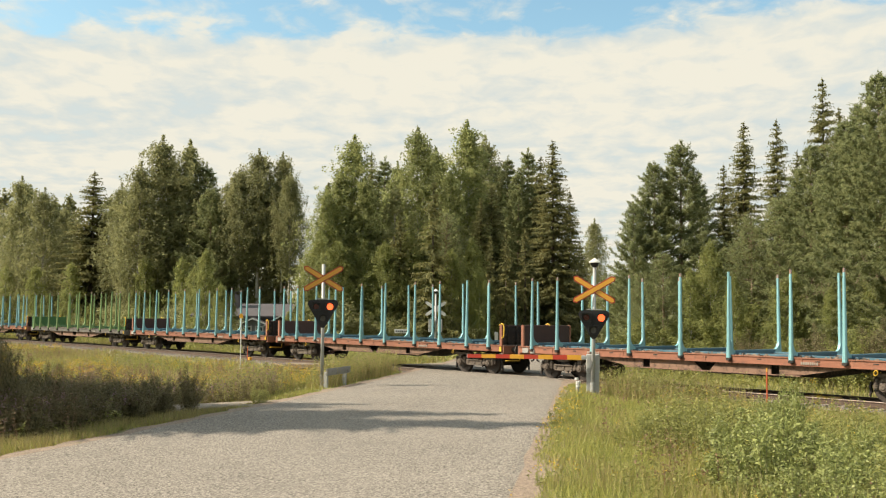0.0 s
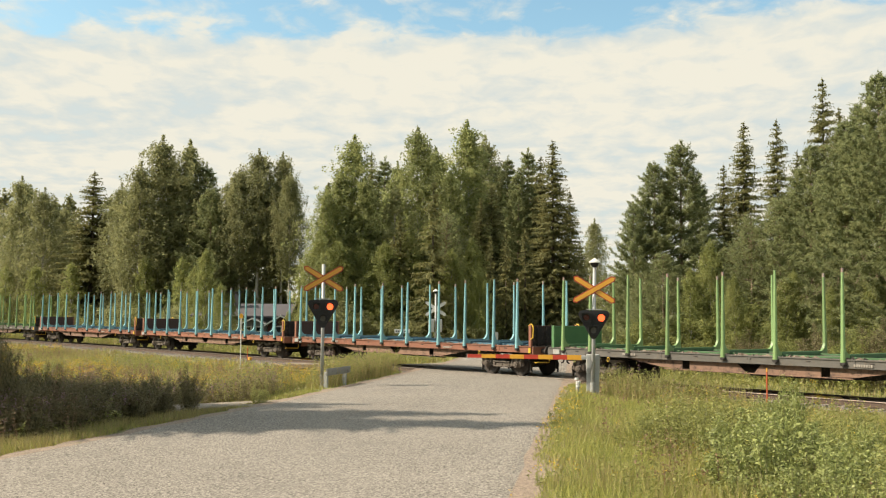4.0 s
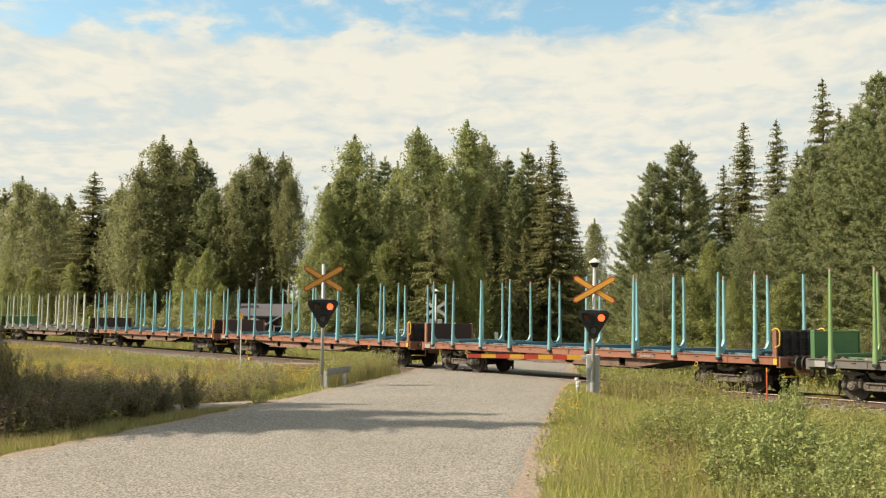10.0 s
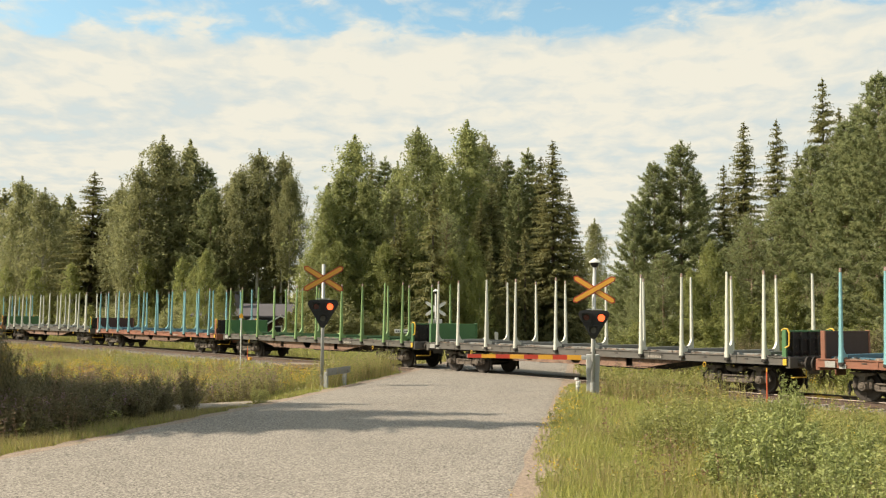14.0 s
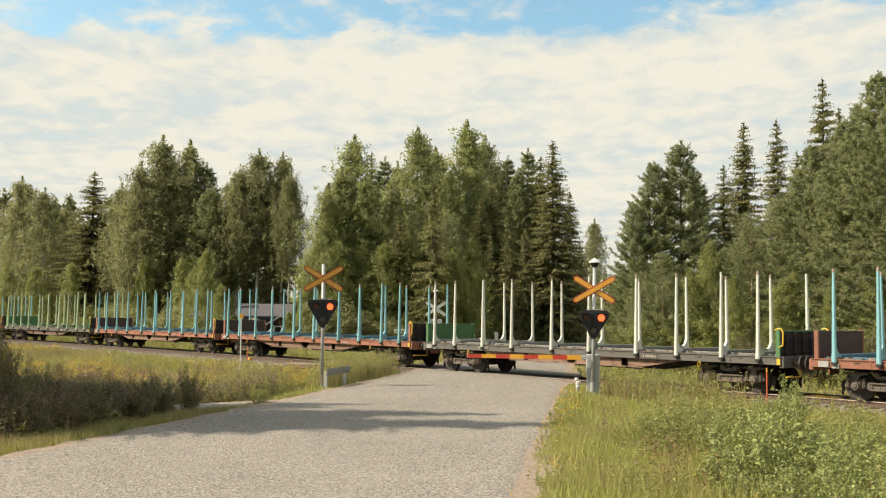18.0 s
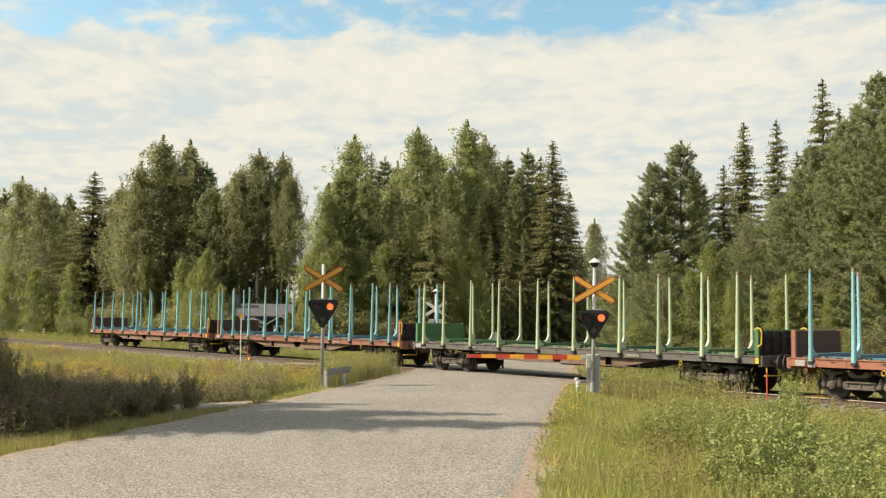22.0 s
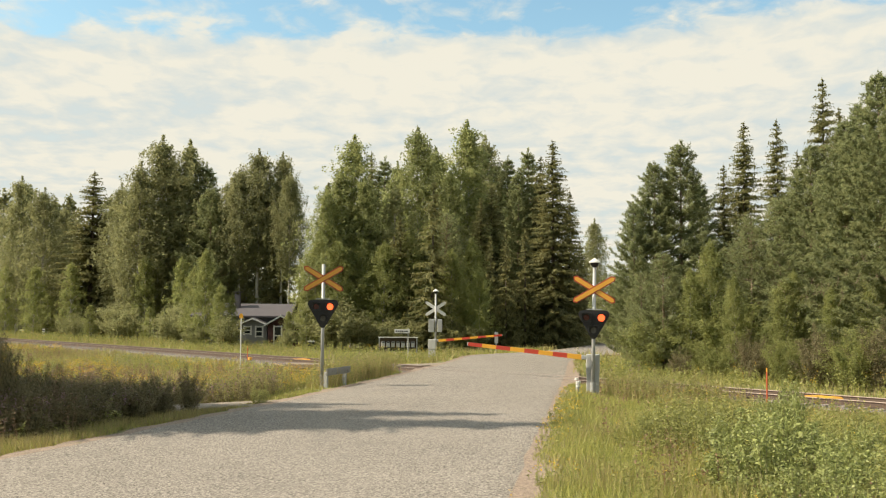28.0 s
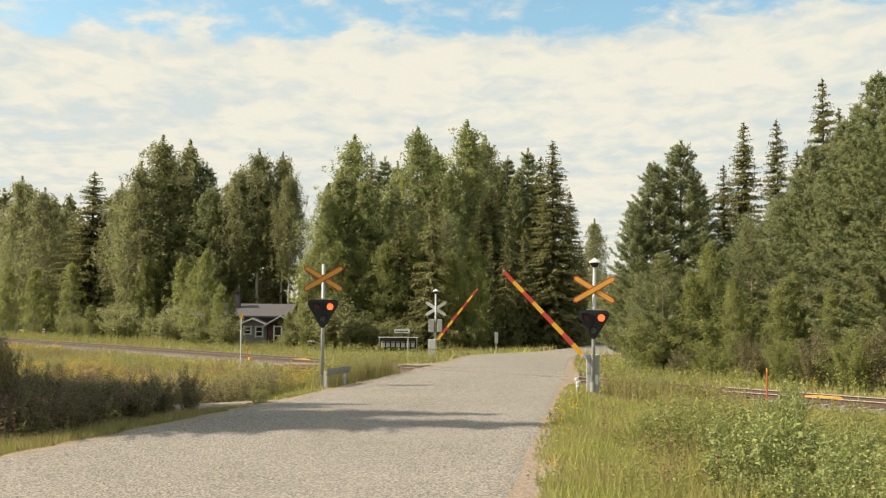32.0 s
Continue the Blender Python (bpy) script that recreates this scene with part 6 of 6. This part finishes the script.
    hgt = np.where(lg < 2.6, np.minimum(hgt, 0.06 + 0.09 * np.maximum(lg - 0.75, 0)), hgt)
    hgt = np.where(lat > -6, np.minimum(hgt, 0.25 + 0.05 * (-lat - 2.4)) * (1 + 0.5 * patchy(X(pts), Y(pts), 0.35, 61)), hgt)
    sow(pts, hgt, 0.16, 0.40, 1.15)
    pts = scatter(rng, 42000, -46, 0, 16, 98, lambda x, y: meadow(x, y) & (off_road(x, y) > 1.2) & (lane_gap(x, y) > 2.2) & ((np.abs(x + 4.0) > 1.3) | (y > 36.5)) & (track_lat(x, y)[0] < -6.0) & (patchy(x, y, 0.25, 21) > -0.3))
    q, tips = herbs(rng, pts, 0.48 * (1 + 0.5 * patchy(X(pts), Y(pts), 0.9, 24)), 15, (0.12, 0.04))
    herb.append(q)
    k = (rng.uniform(0, 1, len(tips)) < 0.65) & (patchy(X(tips), Y(tips), 0.13, 31) + 0.6 * patchy(X(tips), Y(tips), 0.5, 32) > -0.05) & (Y(tips) > 28.0)
    yellow.append(heads(rng, tips[k], 18, (0.09, 0.09, 0.06), 0.036))
    k = (rng.uniform(0, 1, len(tips)) < 0.28) & (patchy(X(tips), Y(tips), 0.2, 41) > -0.1)
    purple.append(heads(rng, tips[k], 10, (0.05, 0.05, 0.12), 0.032))
    # docks and grasses gone to brown seed
    pts = np.concatenate([scatter(rng, 26000, -46, 0, 18, 90, lambda x, y: meadow(x, y) & (off_road(x, y) > 1.0) & (lane_gap(x, y) > 1.8) & (track_lat(x, y)[0] < -4.5) & (patchy(x, y, 0.2, 51) + 0.6 * patchy(x, y, 0.7, 52) > 0.0)),
                          scatter(rng, 1100, 2, 15, 11, 33, lambda x, y: verge(x, y) & (off_road(x, y) > 1.2) & (patchy(x, y, 0.5, 53) + 0.6 * patchy(x, y, 1.5, 54) > 0.25))])
    q, tips = herbs(rng, pts, 0.60, 8, (0.09, 0.03))
    brown = [q, heads(rng, tips, 7, (0.03, 0.03, 0.09), 0.035)]
    # rank growth by the crossing on both sides
    for n, x0, x1, y0, y1 in ((1500, -4.6, -1.6, 35.0, 45.0), (700, 5.6, 10.5, 31.5, 36.5), (350, -7.5, -5.4, 30.5, 37.0)):
        pts = scatter(rng, n, x0, x1, y0, y1, lambda x, y: (off_road(x, y) > 0.7) & (track_lat(x, y)[0] < -2.3))
        q, tips = herbs(rng, pts, 0.95, 16, (0.11, 0.03))
        herb.append(q)
        dry.append(blades(rng, np.repeat(pts, 4, 0) + rng.normal(0, 0.12, (4 * len(pts), 3)) * np.array([1, 1, 0]), 1.0, 0.022, 0.16))
        k = rng.uniform(0, 1, len(tips)) < 0.06
        purple.append(heads(rng, tips[k], 8, (0.03, 0.03, 0.10), 0.035))
    pts = scatter(rng, 1500, -12, -5, 21.5, 28.5, lambda x, y: meadow(x, y) & (off_road(x, y) > 1.2) & (lane_gap(x, y) > 1.4) & (patchy(x, y, 0.6, 81) > -0.2))
    q, tips = herbs(rng, pts, 1.05, 14, (0.08, 0.022))
    brown += [q, heads(rng, tips, 9, (0.03, 0.03, 0.12), 0.03)]
    # fireweed gone over, in the shade by the bushes
    pts = scatter(rng, 6000, -13, -4, 20, 33, lambda x, y: meadow(x, y) & (off_road(x, y) > 1.3) & (lane_gap(x, y) > 1.6))
    q, tips = herbs(rng, pts, 0.66 * (1 + 0.7 * patchy(X(pts), Y(pts), 0.8, 71)), 20, (0.085, 0.03))
    dark.append(q)
    k = rng.uniform(0, 1, len(tips)) < 0.25
    purple.append(heads(rng, tips[k], 12, (0.025, 0.025, 0.12), 0.032))

    # strips beyond the track and along the far road
    def beyond(x, y):
        lat = track_lat(x, y)[0]
        return (2.4 < lat) & (lat < 26) & (off_road(x, y) > 0.3) & (np.abs(x) < 0.52 * y + 3) & (lane_gap(x, y) > 0.9)

    pts = scatter(rng, 170000, -62, 26, 28, 128, lambda x, y: beyond(x, y) & ((track_lat(x, y)[0] < 9 + 2 * patchy(x, y, 0.3, 4)) | (off_road(x, y) < 7) | (patchy(x, y, 0.4, 9) > 0.5)))
    sow(pts, 0.46 * (1 + 0.3 * patchy(X(pts), Y(pts), 0.5, 4)), 0.2, 0.30, 1.4)
    pts = scatter(rng, 22000, -62, 26, 28, 120, lambda x, y: beyond(x, y) & (3.0 < track_lat(x, y)[0]) & (track_lat(x, y)[0] < 12))
    q, tips = herbs(rng, pts, 0.70, 15, (0.13, 0.06))
    herb.append(q)
    k = rng.uniform(0, 1, len(tips)) < 0.12
    yellow.append(heads(rng, tips[k], 8, (0.07, 0.07, 0.07), 0.036))
    stuff("grass", green, M["grass"], "green uncut summer grass beside the road", "grass")
    stuff("dry_grass", dry, M["dry_grass"], "tall straw-coloured dry grass stalks", "grass")
    stuff("weeds", herb, M["herb_leaf"], "leafy green weeds among the grass", "weeds")
    stuff("shaded_weeds", dark, M["bush_leaf"], "dark leafy fireweed beside the bushes", "weeds")
    stuff("brown_weeds", brown, M["brown_weed"], "reddish brown weeds gone to seed", "weeds")
    stuff("yellow_flowers", yellow, M["flower_yellow"], "small yellow wildflowers in the meadow", "wildflowers")
    stuff("purple_flowers", purple, M["flower_purple"], "faded purple fireweed spikes", "wildflowers")


build_meadow()


def build_bushes():
    rng = np.random.default_rng(3)
    # dark scrub in the shade beside the road
    for x, y, h, w in ((-9.45, 21.4, 2.65, 0.45), (-9.9, 21.9, 2.7, 0.55), (-9.0, 22.6, 1.7, 0.9), (-8.0, 22.3, 1.35, 1.0), (-8.6, 20.9, 1.5, 0.8), (-9.9, 23.6, 1.8, 0.9), (-7.2, 23.6, 1.15, 1.1), (-8.4, 24.4, 1.45, 1.0), (-9.8, 25.4, 1.6, 1.0), (-6.9, 24.9, 1.0, 1.1),
                       (-8.1, 26.0, 1.3, 1.0), (-7.4, 25.6, 1.35, 0.9), (-10.9, 26.8, 1.5, 1.0), (-9.2, 27.4, 1.3, 1.1), (-6.6, 26.2, 1.35, 0.8), (-12.4, 28.6, 1.5, 1.1), (-11.3, 24.6, 2.0, 0.9), (-7.9, 21.3, 1.0, 1.0)):
        plant("dark_bush", x, y, h, rng, w)
    # scrub in the meadow
    for i in range(17):
        plant("willow", -5.2 - 0.9 * i - 0.96 * ((i * 7) % 5), 28.5 + 1.35 * i, 0.55 + 0.12 * ((i * 3) % 4), rng, 1.1)
    # willow and sallow in the sunny verge
    for n, x, y, h, w in (("willow", 4.5, 20.6, 1.15, 1.1), ("willow", 5.2, 20.2, 1.30, 1.1), ("willow", 5.8, 21.0, 1.25, 1.1), ("willow", 4.9, 21.8, 1.15, 1.1), ("willow", 6.3, 22.3, 1.2, 1.1), ("willow", 5.3, 19.2, 1.05, 1.0), ("willow", 4.7, 19.7, 0.85, 1.0), ("willow", 5.7, 22.6, 1.2, 1.1), ("willow", 6.6, 20.6, 1.1, 1.1),
                          ("sallow", 4.7, 14.6, 1.25, 1.0), ("sallow", 5.2, 15.4, 1.40, 1.0), ("sallow", 5.1, 16.5, 1.50, 0.9), ("sallow", 5.6, 14.9, 1.30, 1.0), ("sallow", 4.4, 15.6, 1.0, 1.0), ("sallow", 5.9, 16.2, 1.30, 1.0), ("sallow", 5.3, 13.6, 1.2, 1.0), ("sallow", 4.6, 13.3, 0.95, 1.0), ("sallow", 6.0, 13.9, 1.1, 1.0), ("sallow", 4.9, 17.4, 1.2, 0.9), ("sallow", 5.7, 17.6, 1.25, 0.9), ("sallow", 4.2, 14.2, 0.7, 1.0), ("sallow", 5.0, 12.6, 1.0, 1.0), ("sallow", 5.6, 12.4, 1.0, 1.0), ("sallow", 5.55, 16.0, 1.85, 0.45),
                          ("sallow", 7.6, 22.0, 1.70, 0.55), ("sallow", 7.2, 22.3, 1.15, 0.7), ("willow", 6.9, 18.5, 1.0, 1.1), ("willow", 7.6, 19.7, 1.0, 1.1), ("sallow", 6.9, 16.8, 1.05, 1.0), ("willow", 6.5, 15.1, 0.9, 1.0), ("willow", 8.4, 20.9, 0.95, 1.1), ("sallow", 7.7, 18.1, 1.0, 1.0), ("willow", 8.7, 19.3, 0.95, 1.1), ("willow", 9.4, 22.4, 0.9, 1.1), ("sallow", 6.2, 18.4, 1.15, 0.9), ("willow", 6.6, 13.2, 0.85, 1.0), ("willow", 9.7, 20.8, 0.9, 1.1), ("willow", 7.4, 16.0, 0.85, 1.1), ("willow", 3.1, 12.2, 0.40, 1.0), ("willow", 2.4, 12.9, 0.35, 1.0), ("willow", 1.7, 12.4, 0.42, 0.9)):
        plant(n, x, y, h, rng, w)


build_bushes()


def build_stones():
    """Loose ballast lying over the bed beside the rails."""
    rng = np.random.default_rng(9)
    v, f = [], []
    ico = [(0, 0, 1), (0.9, 0, 0.2), (0.2, 0.85, 0.1), (-0.8, 0.3, 0.15), (-0.4, -0.8, 0.2), (0.5, -0.7, 0.1), (0, 0, -0.8)]
    tri = [(0, 1, 2), (0, 2, 3), (0, 3, 4), (0, 4, 5), (0, 5, 1), (6, 2, 1), (6, 3, 2), (6, 4, 3), (6, 5, 4), (6, 1, 5)]
    for i in range(9000):
        u, lat = rng.uniform(-100, 4), rng.uniform(-2.7, 2.7)
        if abs(abs(lat) - 0.79) < 0.10:
            continue
        x, y, _ = track_xy(u, lat)
        if off_road(x, y) < 0.25:
            continue
        z = -0.2 if abs(lat) < 1.75 else -0.2 - (abs(lat) - 1.75) * 0.3
        s, a = rng.uniform(0.02, 0.05), rng.uniform(0, 6.28)
        ca, sa = math.cos(a) * s, math.sin(a) * s
        b = len(v)
        v += [(x + p[0] * ca - p[1] * sa, y + p[0] * sa + p[1] * ca, z + p[2] * s) for p in ico]
        f += [(b + t[0], b + t[1], b + t[2]) for t in tri]
    tagged(new("ballast_stones", raw_mesh("ballast_stones", v, f, M["ballast"])), "loose grey-brown ballast stones along the rails", "ballast", kind="stuff")


build_stones()


def build_grit():
    """Loose gravel along the asphalt's edges."""
    rng = np.random.default_rng(21)
    n = 5200
    y = 9 + 60 * rng.uniform(0, 1, n) ** 1.7
    side = rng.uniform(0, 1, n) < 0.6
    d = rng.normal(0.08, 0.22, n)
    x = np.where(side, edge_x(EDGE_R, y) + d, edge_x(EDGE_L, y) - d)
    z = np.where(d < -0.12, -0.006, np.where(d < 0.25, -0.028, -0.05))
    s = rng.uniform(0.005, 0.013, n)
    tet = np.array([(0, 0, 0.9), (0.9, 0.1, -0.2), (-0.5, 0.8, -0.2), (-0.5, -0.8, -0.2)])
    a = rng.uniform(0, 6.28, n)
    px = tet[:, 0][None] * np.cos(a)[:, None] - tet[:, 1][None] * np.sin(a)[:, None]
    py = tet[:, 0][None] * np.sin(a)[:, None] + tet[:, 1][None] * np.cos(a)[:, None]
    v = np.stack([x[:, None] + px * s[:, None], y[:, None] + py * s[:, None], z[:, None] + tet[:, 2][None] * s[:, None]], -1).reshape(-1, 3)
    f = (np.array([(0, 1, 2), (0, 2, 3), (0, 3, 1)])[None] + 4 * np.arange(n)[:, None, None]).reshape(-1, 3)
    tagged(new("edge_gravel", raw_mesh("edge_gravel", v, f, M["shoulder"])), "loose gravel along the asphalt edges", "gravel", kind="stuff")


build_grit()


# ---- everything that moves ----
def motions():
    for k, w in WAGONS.items():
        rows = []
        for i in range(33):
            x, y, head = track_xy(wagon_u(k, i))
            rows.append((float(i), pose(x, y, 0, 0, 0, head)))
        walk(w, rows)
        # its wheels roll while it runs past
        ts = [f / 30 for f in range(0, 961) if -122 < wagon_u(k, f / 30) < 10]
        if not ts:
            continue
        for bogie in [o for o in w.children if o.name.startswith("bogie")]:
            for ws in [o for o in bogie.children if o.name.startswith("wheelset")]:
                base = ws.location.copy()
                rows = [(t, Matrix.Translation(base) @ Matrix.Rotation((wagon_u(k, t) - wagon_u(k, ts[0])) / 0.46, 4, "Y")) for t in ts]
                if ts[0] > 0:
                    rows.insert(0, (0.0, rows[0][1]))
                if ts[-1] < 32:
                    rows.append((32.0, rows[-1][1]))
                walk(ws, rows)
    for boom, way, angles in BOOMS:
        base = boom.matrix_local.copy()
        rows = [(0.0, base), (27.4, base)]
        rows += [(27.5 + 0.5 * i, base @ Matrix.Rotation(radians(-a * way), 4, "Y")) for i, a in enumerate(angles)]
        walk(boom, rows)
    for lamp, right, left in FLASHERS:
        rows = []
        for s in range(32):
            rows += [(s + 0.0, right), (s + 16 / 30, right), (s + 17 / 30, left), (s + 29 / 30, left)]
        walk(lamp, rows + [(32.0, right)])


motions()
